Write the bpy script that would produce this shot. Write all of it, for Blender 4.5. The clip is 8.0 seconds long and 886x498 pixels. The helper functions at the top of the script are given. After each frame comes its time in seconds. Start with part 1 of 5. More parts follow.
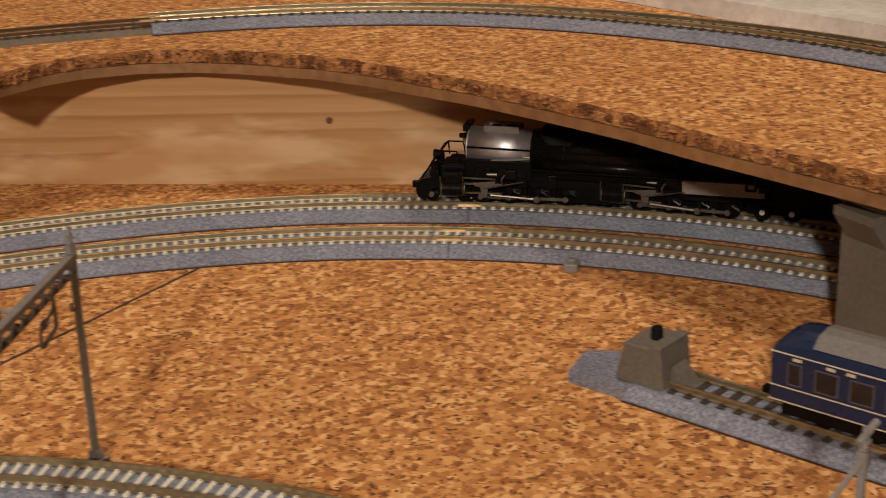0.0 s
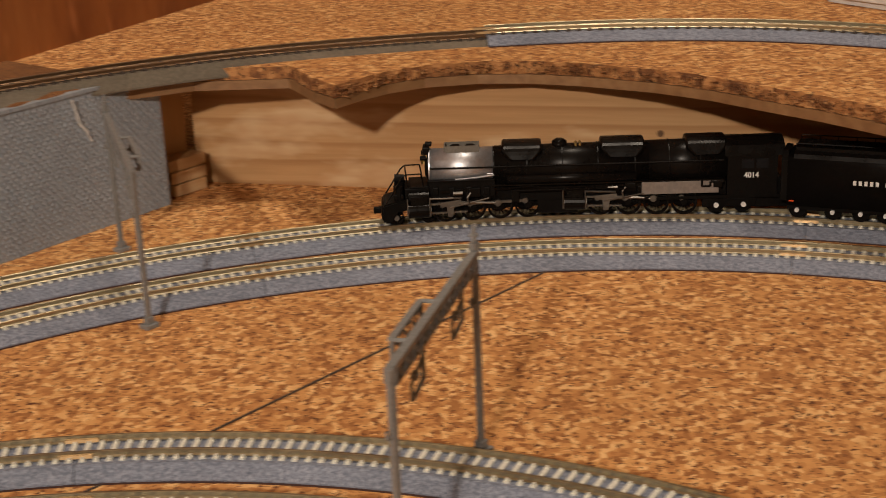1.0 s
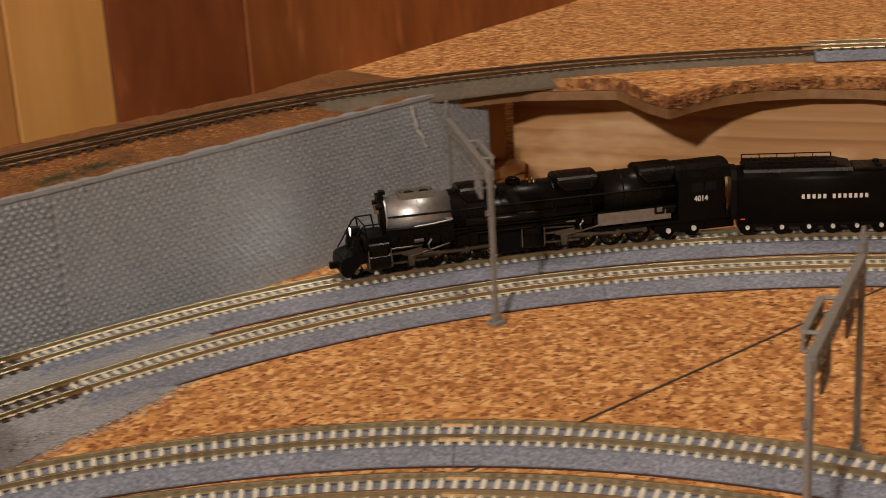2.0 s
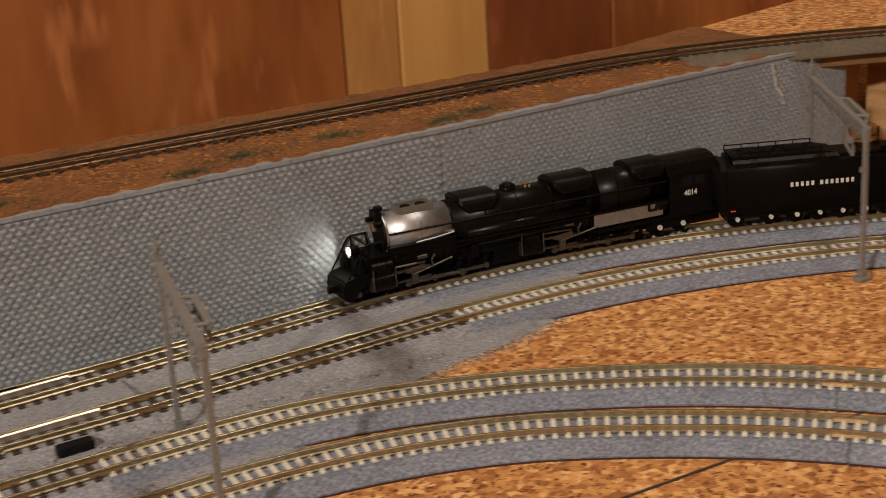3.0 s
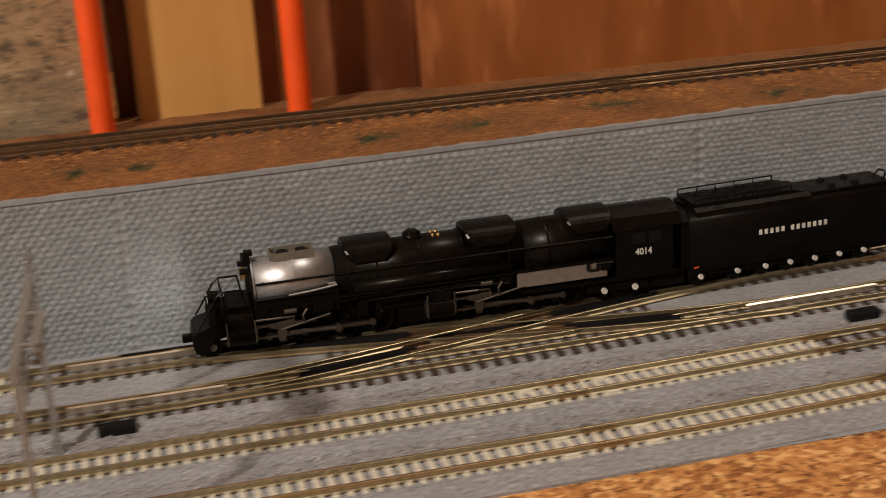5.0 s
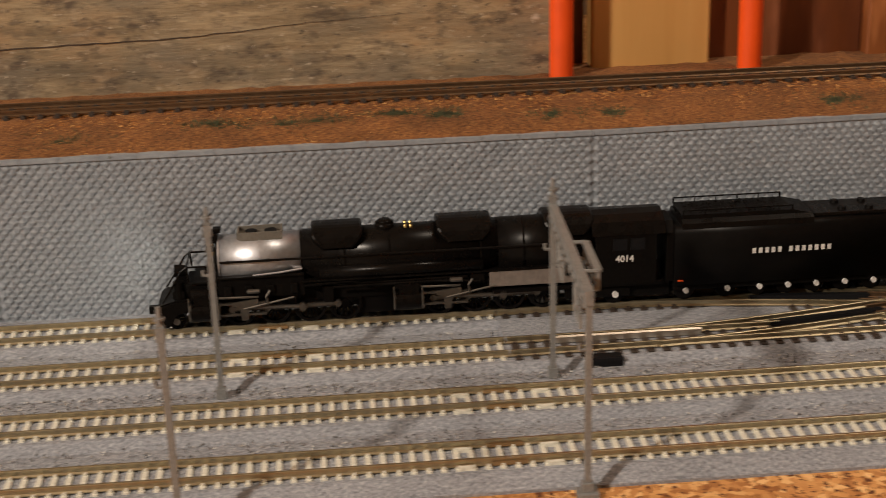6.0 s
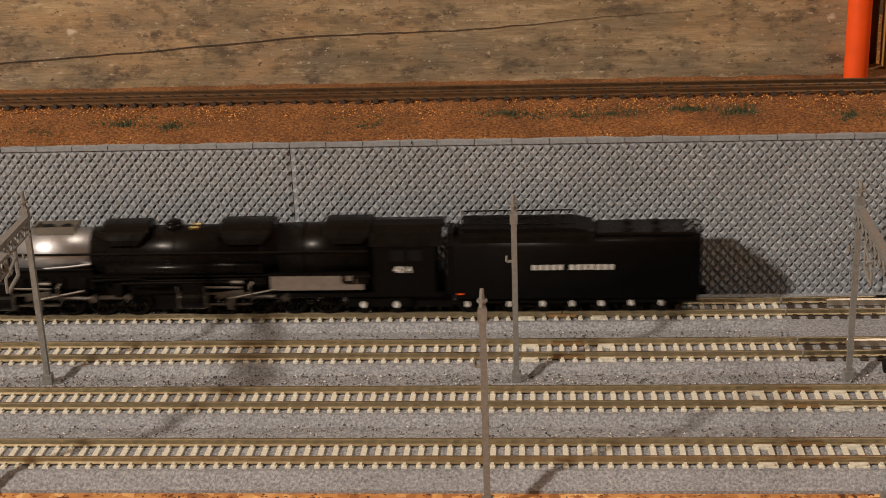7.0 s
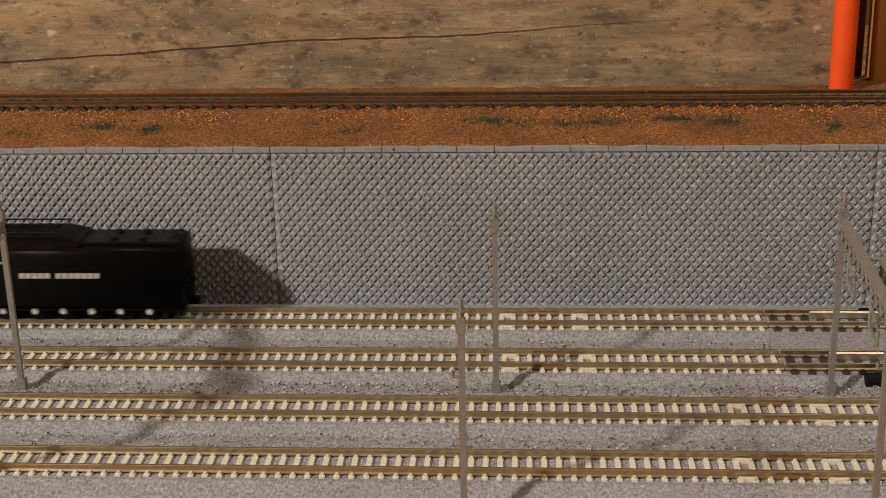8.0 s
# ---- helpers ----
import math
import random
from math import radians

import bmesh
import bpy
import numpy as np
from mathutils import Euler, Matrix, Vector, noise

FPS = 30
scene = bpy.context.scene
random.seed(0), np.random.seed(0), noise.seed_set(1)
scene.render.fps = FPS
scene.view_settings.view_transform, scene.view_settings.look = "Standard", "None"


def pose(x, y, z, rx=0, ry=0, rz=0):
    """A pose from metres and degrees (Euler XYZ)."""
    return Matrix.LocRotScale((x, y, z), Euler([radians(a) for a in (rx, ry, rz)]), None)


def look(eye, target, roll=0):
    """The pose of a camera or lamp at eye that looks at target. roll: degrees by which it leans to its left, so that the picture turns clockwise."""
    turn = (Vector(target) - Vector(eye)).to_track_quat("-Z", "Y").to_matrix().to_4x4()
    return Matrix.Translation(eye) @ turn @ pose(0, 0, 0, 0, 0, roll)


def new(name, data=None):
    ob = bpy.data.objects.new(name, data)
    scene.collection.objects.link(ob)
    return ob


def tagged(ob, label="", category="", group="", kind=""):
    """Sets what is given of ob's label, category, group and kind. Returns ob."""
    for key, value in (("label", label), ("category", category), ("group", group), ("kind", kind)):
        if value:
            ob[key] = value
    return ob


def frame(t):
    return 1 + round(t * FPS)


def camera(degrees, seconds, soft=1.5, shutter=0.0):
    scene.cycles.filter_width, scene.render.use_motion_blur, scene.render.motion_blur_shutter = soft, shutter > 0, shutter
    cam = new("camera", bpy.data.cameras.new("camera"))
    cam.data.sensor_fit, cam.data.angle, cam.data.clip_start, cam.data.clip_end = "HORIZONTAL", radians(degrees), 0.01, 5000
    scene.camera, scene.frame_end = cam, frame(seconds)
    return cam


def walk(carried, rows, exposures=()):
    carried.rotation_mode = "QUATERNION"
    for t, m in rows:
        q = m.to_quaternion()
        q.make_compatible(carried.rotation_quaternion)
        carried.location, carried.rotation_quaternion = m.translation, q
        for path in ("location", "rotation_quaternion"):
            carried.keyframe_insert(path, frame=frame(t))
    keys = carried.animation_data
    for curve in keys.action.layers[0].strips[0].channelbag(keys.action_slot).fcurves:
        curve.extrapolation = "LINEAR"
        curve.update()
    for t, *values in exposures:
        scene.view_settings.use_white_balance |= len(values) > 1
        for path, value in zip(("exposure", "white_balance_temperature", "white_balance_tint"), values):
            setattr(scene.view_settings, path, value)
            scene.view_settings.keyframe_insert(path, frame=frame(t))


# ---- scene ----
cam = camera(33.91, 8.0, soft=0.95, shutter=0.32)
PATH = [
    (0, (0.3800, -0.3952, 0.1872), (1.9649, 0.6075, -0.5075), -1.63),
    (0.5, (0.3644, -0.3812, 0.1889), (1.8745, 0.7404, -0.4905), -2.16),
    (1, (0.3429, -0.3648, 0.1887), (1.7606, 0.8821, -0.4712), -2.46),
    (2.3, (0.2906, -0.3382, 0.1835), (1.4228, 1.1931, -0.4273), -3.60),
    (2.5, (0.2833, -0.3393, 0.1878), (1.3430, 1.2378, -0.4365), -3.84),
    (3, (0.2556, -0.3358, 0.1860), (1.1773, 1.3241, -0.4426), -3.68),
    (3.5, (0.2391, -0.3325, 0.1866), (1.0444, 1.3845, -0.4488), -3.56),
    (4, (0.2220, -0.3301, 0.1846), (0.9005, 1.4397, -0.4539), -3.51),
    (4.5, (0.1846, -0.3316, 0.1802), (0.7146, 1.4909, -0.4501), -4.19),
    (5.8, (0.0435, -0.3320, 0.1844), (0.2543, 1.5345, -0.5024), -1.74),
    (6, (0.0351, -0.3324, 0.1842), (0.1819, 1.5409, -0.5010), -1.71),
    (6.5, (0.0144, -0.3370, 0.1861), (0.0124, 1.5410, -0.5017), -1.79),
    (7, (0.0090, -0.3395, 0.1865), (-0.1321, 1.5347, -0.4972), -2.10),
    (7.5, (0.0100, -0.3370, 0.1862), (-0.1270, 1.5383, -0.4953), -1.61),
    (8, (0.0103, -0.3351, 0.1860), (-0.1112, 1.5424, -0.4924), -1.24),
]
walk(cam, [(t, look(eye, target, roll)) for t, eye, target, roll in PATH])

# world, lamps and exposure
world = bpy.data.worlds.new("room_air")
scene.world = world
world.use_nodes = True
world.node_tree.nodes["Background"].inputs[0].default_value = (1.0, 0.84, 0.68, 1)
world.node_tree.nodes["Background"].inputs[1].default_value = 0.03
scene.view_settings.exposure = 0.0


def area_lamp(name, eye, target, size, watts, colour):
    data = bpy.data.lights.new(name, "AREA")
    data.shape, data.size, data.energy, data.color = "DISK", size, watts, colour
    ob = new(name, data)
    ob.matrix_world = look(eye, target)
    return ob


area_lamp("key_lamp", (-1.45, -1.15, 1.15), (0.3, 0.1, 0.0), 0.12, 45.0, (1.0, 0.85, 0.70))
area_lamp("ceiling_lamp", (0.88, -0.10, 1.50), (0.75, -0.06, 0.0), 0.30, 8.5, (1.0, 0.84, 0.67))


# materials
def material(name, rough=0.6, metal=0.0):
    m = bpy.data.materials.new(name)
    m.use_nodes = True
    n, l = m.node_tree.nodes, m.node_tree.links
    b = n["Principled BSDF"]
    b.inputs["Roughness"].default_value, b.inputs["Metallic"].default_value = rough, metal
    return m, n, l, b


def ramp(n, l, fac, stops):
    r = n.new("ShaderNodeValToRGB")
    while len(r.color_ramp.elements) < len(stops):
        r.color_ramp.elements.new(0.5)
    for e, (p, c) in zip(r.color_ramp.elements, stops):
        e.position, e.color = p, (*c, 1)
    l.new(fac, r.inputs[0])
    return r.outputs[0]


def coords(n, l, scale=(1, 1, 1)):
    c, m = n.new("ShaderNodeTexCoord"), n.new("ShaderNodeMapping")
    m.inputs["Scale"].default_value = scale
    l.new(c.outputs["Object"], m.inputs[0])
    return m.outputs[0]


def noise_tex(n, l, vec, scale, detail=4.0, rough=0.6):
    t = n.new("ShaderNodeTexNoise")
    t.inputs["Scale"].default_value, t.inputs["Detail"].default_value, t.inputs["Roughness"].default_value = scale, detail, rough
    l.new(vec, t.inputs["Vector"])
    return t.outputs["Fac"]


def voronoi_tex(n, l, vec, scale, out="Color", feature="F1"):
    t = n.new("ShaderNodeTexVoronoi")
    t.feature = feature
    t.inputs["Scale"].default_value = scale
    l.new(vec, t.inputs["Vector"])
    return t.outputs[out]


def mix(n, l, fac, a, b, kind="MIX"):
    m = n.new("ShaderNodeMix")
    m.data_type, m.blend_type = "RGBA", kind
    for sock, v in ((m.inputs[0], fac), (m.inputs[6], a), (m.inputs[7], b)):
        if isinstance(v, (int, float)):
            sock.default_value = v
        elif isinstance(v, tuple):
            sock.default_value = (*v, 1)
        else:
            l.new(v, sock)
    return m.outputs[2]


def bump(n, l, b, height, strength, distance):
    p = n.new("ShaderNodeBump")
    p.inputs["Strength"].default_value, p.inputs["Distance"].default_value = strength, distance
    l.new(height, p.inputs["Height"])
    l.new(p.outputs[0], b.inputs["Normal"])


def speckled(name, dark, mid, light, scale, rough=0.8, metal=0.0, bump_mm=0.0, coarse=30.0, spread=0.25):
    """Grain at one scale, drift of tone at a larger one."""
    m, n, l, b = material(name, rough, metal)
    v = coords(n, l)
    c = ramp(n, l, noise_tex(n, l, v, scale, 3, 0.7), [(0.3, dark), (0.5, mid), (0.7, light)])
    big = ramp(n, l, noise_tex(n, l, v, coarse, 3), [(0.3, (1 - spread,) * 3), (0.7, (1, 1, 1))])
    l.new(mix(n, l, 1.0, c, big, "MULTIPLY"), b.inputs["Base Color"])
    if bump_mm:
        bump(n, l, b, noise_tex(n, l, v, scale, 3, 0.7), 0.8, bump_mm / 1000)
    return m


def cork_material(name, tones, flecks, scale=330.0):
    m, n, l, b = material(name, 0.85)
    v = coords(n, l)
    warp = n.new("ShaderNodeVectorMath")
    warp.operation = "ADD"
    t = n.new("ShaderNodeTexNoise")
    t.inputs["Scale"].default_value = 900
    l.new(v, t.inputs["Vector"])
    small = n.new("ShaderNodeVectorMath")
    small.operation = "SCALE"
    small.inputs["Scale"].default_value = 0.0014
    l.new(t.outputs["Color"], small.inputs[0])
    l.new(v, warp.inputs[0])
    l.new(small.outputs[0], warp.inputs[1])
    w = warp.outputs[0]
    cell = n.new("ShaderNodeSeparateColor")
    l.new(voronoi_tex(n, l, w, scale), cell.inputs[0])
    c = ramp(n, l, cell.outputs[0], [(0.0, tones[0]), (0.35, tones[1]), (0.7, tones[2]), (1.0, tones[3])])
    f = ramp(n, l, noise_tex(n, l, w, 680, 2, 0.5), [(0.60, (0, 0, 0)), (0.64, (1, 1, 1))])
    c = mix(n, l, f, c, flecks)
    big = ramp(n, l, noise_tex(n, l, v, 9, 3), [(0.3, (0.86, 0.84, 0.8)), (0.7, (1, 1, 1))])
    l.new(mix(n, l, 1.0, c, big, "MULTIPLY"), b.inputs["Base Color"])
    bump(n, l, b, cell.outputs[0], 0.5, 0.0004)
    return m


def wood_material(name, dark, mid, light, along="x", scale=1.0, rough=0.55, stain=None):
    m, n, l, b = material(name, rough)
    stretch = {"x": (6, 90, 90), "y": (90, 6, 90), "z": (90, 90, 6)}[along]
    v = coords(n, l, tuple(s * scale for s in stretch))
    c = ramp(n, l, noise_tex(n, l, v, 1.0, 6, 0.65), [(0.28, dark), (0.5, mid), (0.75, light)])
    soft = {"x": (2, 12, 12), "y": (12, 2, 12), "z": (12, 12, 2)}[along]
    big = noise_tex(n, l, coords(n, l, soft), 1.6, 4, 0.6)
    c = mix(n, l, ramp(n, l, big, [(0.35, (0, 0, 0)), (0.75, (0.7, 0.7, 0.7))]), c, stain or dark)
    l.new(c, b.inputs["Base Color"])
    bump(n, l, b, noise_tex(n, l, v, 1.0, 6, 0.65), 0.25, 0.0004)
    return m


def stained_ply(name, dark, mid, light, rough=0.45):
    """Smooth veneer with soft upright stains, pale streaks and fine mottling."""
    m, n, l, b = material(name, rough)
    c = ramp(n, l, noise_tex(n, l, coords(n, l, (26, 26, 7)), 1.3, 4, 0.55), [(0.3, dark), (0.5, mid), (0.72, light)])
    fine = ramp(n, l, noise_tex(n, l, coords(n, l, (260, 260, 60)), 1.0, 4, 0.7), [(0.3, (0.86, 0.84, 0.82)), (0.7, (1.0, 1.0, 1.0))])
    c = mix(n, l, 1.0, c, fine, "MULTIPLY")
    streak = noise_tex(n, l, coords(n, l, (95, 95, 17)), 1.0, 3, 0.55)
    pale = tuple(min(1.0, v * 1.5 + 0.02) for v in light)
    c = mix(n, l, ramp(n, l, streak, [(0.60, (0, 0, 0)), (0.74, (0.6, 0.6, 0.6))]), c, pale)
    dim = noise_tex(n, l, coords(n, l, (60, 60, 20)), 1.0, 3, 0.55)
    c = mix(n, l, ramp(n, l, dim, [(0.58, (0, 0, 0)), (0.75, (0.7, 0.7, 0.7))]), c, dark)
    l.new(c, b.inputs["Base Color"])
    l.new(ramp(n, l, streak, [(0.3, (rough - 0.1,) * 3), (0.7, (rough + 0.15,) * 3)]), b.inputs["Roughness"])
    return m


def pine_material():
    """Growth rings drawn out along the board, with paler and redder areas."""
    m, n, l, b = material("pine_board", 0.5)
    v = coords(n, l, (0.16, 1.0, 1.0))
    w = n.new("ShaderNodeTexWave")
    w.wave_type, w.bands_direction, w.wave_profile = "BANDS", "Z", "SAW"
    for key, value in (("Scale", 30.0), ("Distortion", 14.0), ("Detail", 3.0), ("Detail Scale", 0.5), ("Detail Roughness", 0.5)):
        w.inputs[key].default_value = value
    l.new(v, w.inputs["Vector"])
    rings = ramp(n, l, w.outputs["Fac"], [(0.0, (0.50, 0.295, 0.135)), (0.62, (0.46, 0.26, 0.112)), (0.9, (0.385, 0.20, 0.08)), (1.0, (0.48, 0.28, 0.125))])
    fibre = ramp(n, l, noise_tex(n, l, coords(n, l, (8, 200, 200)), 1.6, 5, 0.65), [(0.3, (0.80, 0.76, 0.70)), (0.7, (1.0, 1.0, 1.0))])
    c = mix(n, l, 1.0, rings, fibre, "MULTIPLY")
    area = noise_tex(n, l, coords(n, l, (9, 30, 30)), 1.3, 4, 0.55)
    c = mix(n, l, ramp(n, l, area, [(0.48, (0, 0, 0)), (0.58, (0.7, 0.7, 0.7))]), c, (0.64, 0.46, 0.27))
    red = noise_tex(n, l, coords(n, l, (7, 22, 22)), 1.9, 3, 0.5)
    c = mix(n, l, ramp(n, l, red, [(0.52, (0, 0, 0)), (0.66, (0.6, 0.6, 0.6))]), c, (0.40, 0.18, 0.06))
    l.new(c, b.inputs["Base Color"])
    bump(n, l, b, noise_tex(n, l, coords(n, l, (8, 200, 200)), 1.6, 5, 0.65), 0.2, 0.0003)
    return m


def plain(name, colour, rough=0.5, metal=0.0, scale=900.0, spread=0.18):
    m, n, l, b = material(name, rough, metal)
    v = coords(n, l)
    lo = tuple(c * (1 - spread) for c in colour)
    hi = tuple(min(1, c * (1 + spread)) for c in colour)
    l.new(ramp(n, l, noise_tex(n, l, v, scale, 3), [(0.3, lo), (0.7, hi)]), b.inputs["Base Color"])
    r = ramp(n, l, noise_tex(n, l, v, scale / 6, 3), [(0.3, (max(0, rough - 0.1),) * 3), (0.7, (min(1, rough + 0.1),) * 3)])
    l.new(r, b.inputs["Roughness"])
    return m


def glowing(name, colour, strength):
    m, n, l, b = material(name, 0.3)
    b.inputs["Base Color"].default_value = (*colour, 1)
    b.inputs["Emission Color"].default_value = (*colour, 1)
    b.inputs["Emission Strength"].default_value = strength
    return m


CORK = cork_material("cork", [(0.31, 0.115, 0.030), (0.55, 0.245, 0.075), (0.69, 0.345, 0.115), (0.90, 0.55, 0.235)], (0.12, 0.037, 0.011), 470)
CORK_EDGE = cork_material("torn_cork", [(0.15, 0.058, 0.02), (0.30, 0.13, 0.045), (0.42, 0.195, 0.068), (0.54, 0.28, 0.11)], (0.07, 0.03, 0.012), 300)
ROADBED = speckled("ballast_moulded", (0.085, 0.10, 0.145), (0.205, 0.23, 0.295), (0.37, 0.40, 0.48), 1100, 0.85, 0, 0.3)
GRAVEL = speckled("ballast_loose", (0.13, 0.14, 0.16), (0.295, 0.31, 0.345), (0.50, 0.515, 0.555), 1300, 0.9, 0, 0.5, 40, 0.16)
CONCRETE_TIE = plain("concrete_tie", (0.69, 0.675, 0.585), 0.6)
DARK_TIE = plain("brown_tie", (0.045, 0.033, 0.026), 0.6)
RAIL = plain("nickel_rail", (0.43, 0.365, 0.24), 0.38, 0.92, 500, 0.1)
RAIL_DULL = plain("tarnished_rail", (0.15, 0.09, 0.048), 0.5, 0.75, 500, 0.2)
JOINER = plain("rail_joiner_metal", (0.33, 0.215, 0.105), 0.5, 0.7, 500, 0.1)
SHINY = plain("bare_rail", (0.80, 0.74, 0.64), 0.42, 1.0, 500, 0.05)
# shade colour for the shadow gap along the roadbed foot
FOOT_SHADE = plain("foot_shade", (0.045, 0.018, 0.014), 0.7)
FROG = plain("frog_plastic", (0.010, 0.010, 0.011), 0.45)
WALL_GREY = speckled("wall_plastic", (0.235, 0.263, 0.298), (0.292, 0.322, 0.360), (0.347, 0.380, 0.420), 700, 0.55, 0, 0.0, 25, 0.15)
TURF = speckled("ground_foam", (0.06, 0.021, 0.008), (0.24, 0.092, 0.024), (0.46, 0.215, 0.065), 1100, 0.95, 0, 0.7, 60, 0.4)
TUFT = speckled("green_foam", (0.035, 0.04, 0.018), (0.085, 0.095, 0.045), (0.15, 0.155, 0.08), 1500, 0.95, 0, 0.5)
POLE_GREY = plain("pole_plastic", (0.20, 0.20, 0.195), 0.5)
PIER_GREY = speckled("pier_plastic", (0.12, 0.108, 0.088), (0.15, 0.137, 0.115), (0.18, 0.165, 0.14), 600, 0.7)
DECK_GREY = speckled("bridge_deck", (0.115, 0.095, 0.068), (0.155, 0.13, 0.095), (0.20, 0.17, 0.125), 800, 0.7)
PINE = pine_material()
PLY = wood_material("plywood_edge", (0.17, 0.085, 0.035), (0.26, 0.14, 0.06), (0.34, 0.20, 0.095), "x", 2.0)
BROWN_PLY = stained_ply("brown_plywood", (0.21, 0.062, 0.016), (0.30, 0.098, 0.025), (0.37, 0.135, 0.038))
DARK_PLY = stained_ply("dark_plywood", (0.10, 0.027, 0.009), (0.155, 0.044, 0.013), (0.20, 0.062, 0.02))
RUST_PLY = stained_ply("rust_plywood", (0.13, 0.034, 0.010), (0.20, 0.056, 0.016), (0.27, 0.082, 0.024))
TAN_PLY = wood_material("tan_plywood", (0.46, 0.24, 0.07), (0.58, 0.32, 0.10), (0.66, 0.39, 0.14), "z", 0.7, 0.45)
MID_PLY = stained_ply("mid_plywood", (0.33, 0.15, 0.04), (0.44, 0.215, 0.065), (0.50, 0.265, 0.088))
ORANGE = plain("orange_plastic", (0.84, 0.085, 0.004), 0.6, 0, 60, 0.08)
BLACK = plain("black_paint", (0.0048, 0.0039, 0.0034), 0.30, 0, 900, 0.3)
MATT_BLACK = plain("matt_black", (0.0046, 0.0040, 0.0037), 0.4, 0, 900, 0.3)
for one, level in ((BLACK, 0.12), (MATT_BLACK, 0.09), (FROG, 0.06)):
    one.node_tree.nodes["Principled BSDF"].inputs["Specular IOR Level"].default_value = level
SILVER = plain("silver_paint", (0.50, 0.51, 0.54), 0.46, 0.9, 700, 0.1)
STEEL = plain("rod_metal", (0.19, 0.175, 0.155), 0.46, 1.0, 700, 0.15)
BRASS = plain("brass", (0.34, 0.25, 0.10), 0.45, 1.0, 700, 0.1)
ASH = plain("ashpan_grey", (0.21, 0.18, 0.16), 0.5, 0.2, 700, 0.15)
WHITE = plain("white_paint", (0.66, 0.65, 0.63), 0.5)
BLUE = plain("blue_paint", (0.005, 0.017, 0.060), 0.32)
WINDOW_RIM = plain("window_rim", (0.10, 0.11, 0.15), 0.4, 0.4)
ROOF_GREY = plain("roof_grey", (0.15, 0.15, 0.145), 0.6)
CREAM = plain("cream_line", (0.55, 0.51, 0.38), 0.5)
PLASTER = speckled("white_plaster", (0.62, 0.61, 0.58), (0.72, 0.71, 0.69), (0.80, 0.79, 0.77), 250, 0.9, 0, 0.6)
PAINT = speckled("room_paint", (0.42, 0.30, 0.19), (0.46, 0.33, 0.21), (0.50, 0.36, 0.23), 20, 0.8)
LAMP_ON = glowing("headlight_glow", (1.0, 0.97, 0.80), 165.0)
m, n, l, b = material("coach_glass", 0.08)
b.inputs["Base Color"].default_value = (0.01, 0.012, 0.016, 1)
GLASS = m


def old_timber():
    m, n, l, b = material("old_timber", 0.75)
    v = coords(n, l, (9, 60, 60))
    c = ramp(n, l, noise_tex(n, l, v, 1.5, 6, 0.7), [(0.3, (0.10, 0.075, 0.045)), (0.5, (0.27, 0.205, 0.12)), (0.68, (0.47, 0.375, 0.235))])
    flat = coords(n, l, (20, 20, 34))
    grey = ramp(n, l, noise_tex(n, l, flat, 1.1, 5, 0.65), [(0.42, (0, 0, 0)), (0.62, (0.85, 0.85, 0.85))])
    c = mix(n, l, grey, c, (0.19, 0.16, 0.115))
    warm = ramp(n, l, noise_tex(n, l, coords(n, l, (14, 14, 30)), 1.0, 4, 0.6), [(0.5, (0, 0, 0)), (0.62, (0.6, 0.6, 0.6))])
    c = mix(n, l, warm, c, (0.42, 0.275, 0.14))
    dirt = ramp(n, l, noise_tex(n, l, coords(n, l, (70, 70, 150)), 1.0, 5, 0.7), [(0.52, (0, 0, 0)), (0.66, (0.9, 0.9, 0.9))])
    c = mix(n, l, dirt, c, (0.085, 0.064, 0.045))
    pits = ramp(n, l, noise_tex(n, l, coords(n, l, (150, 150, 230)), 1.0, 4, 0.65), [(0.56, (0, 0, 0)), (0.66, (0.6, 0.6, 0.6))])
    c = mix(n, l, pits, c, (0.10, 0.075, 0.05))
    rub = ramp(n, l, noise_tex(n, l, coords(n, l, (110, 110, 210)), 1.4, 4, 0.65), [(0.60, (0, 0, 0)), (0.70, (0.5, 0.5, 0.5))])
    c = mix(n, l, rub, c, (0.50, 0.41, 0.29))
    spot = ramp(n, l, noise_tex(n, l, coords(n, l, (60, 60, 90)), 1.0, 2, 0.5), [(0.705, (0, 0, 0)), (0.74, (0.85, 0.85, 0.85))])
    c = mix(n, l, spot, c, (0.60, 0.53, 0.43))
    fibre = ramp(n, l, noise_tex(n, l, coords(n, l, (130, 500, 620)), 1.0, 5, 0.75), [(0.34, (0.84, 0.82, 0.79)), (0.52, (1.04, 1.03, 1.02)), (0.72, (1.25, 1.23, 1.2))])
    c = mix(n, l, 1.0, c, fibre, "MULTIPLY")
    flake = ramp(n, l, noise_tex(n, l, coords(n, l, (240, 240, 420)), 1.0, 3, 0.7), [(0.63, (0, 0, 0)), (0.67, (0.8, 0.8, 0.8))])
    c = mix(n, l, flake, c, (0.055, 0.042, 0.03))
    chip = ramp(n, l, noise_tex(n, l, coords(n, l, (190, 190, 330)), 1.7, 3, 0.7), [(0.64, (0, 0, 0)), (0.69, (0.75, 0.75, 0.75))])
    c = mix(n, l, chip, c, (0.52, 0.44, 0.33))
    l.new(c, b.inputs["Base Color"])
    bump(n, l, b, noise_tex(n, l, coords(n, l, (60, 300, 420)), 1.0, 6, 0.75), 0.6, 0.0008)
    return m


TIMBER = old_timber()


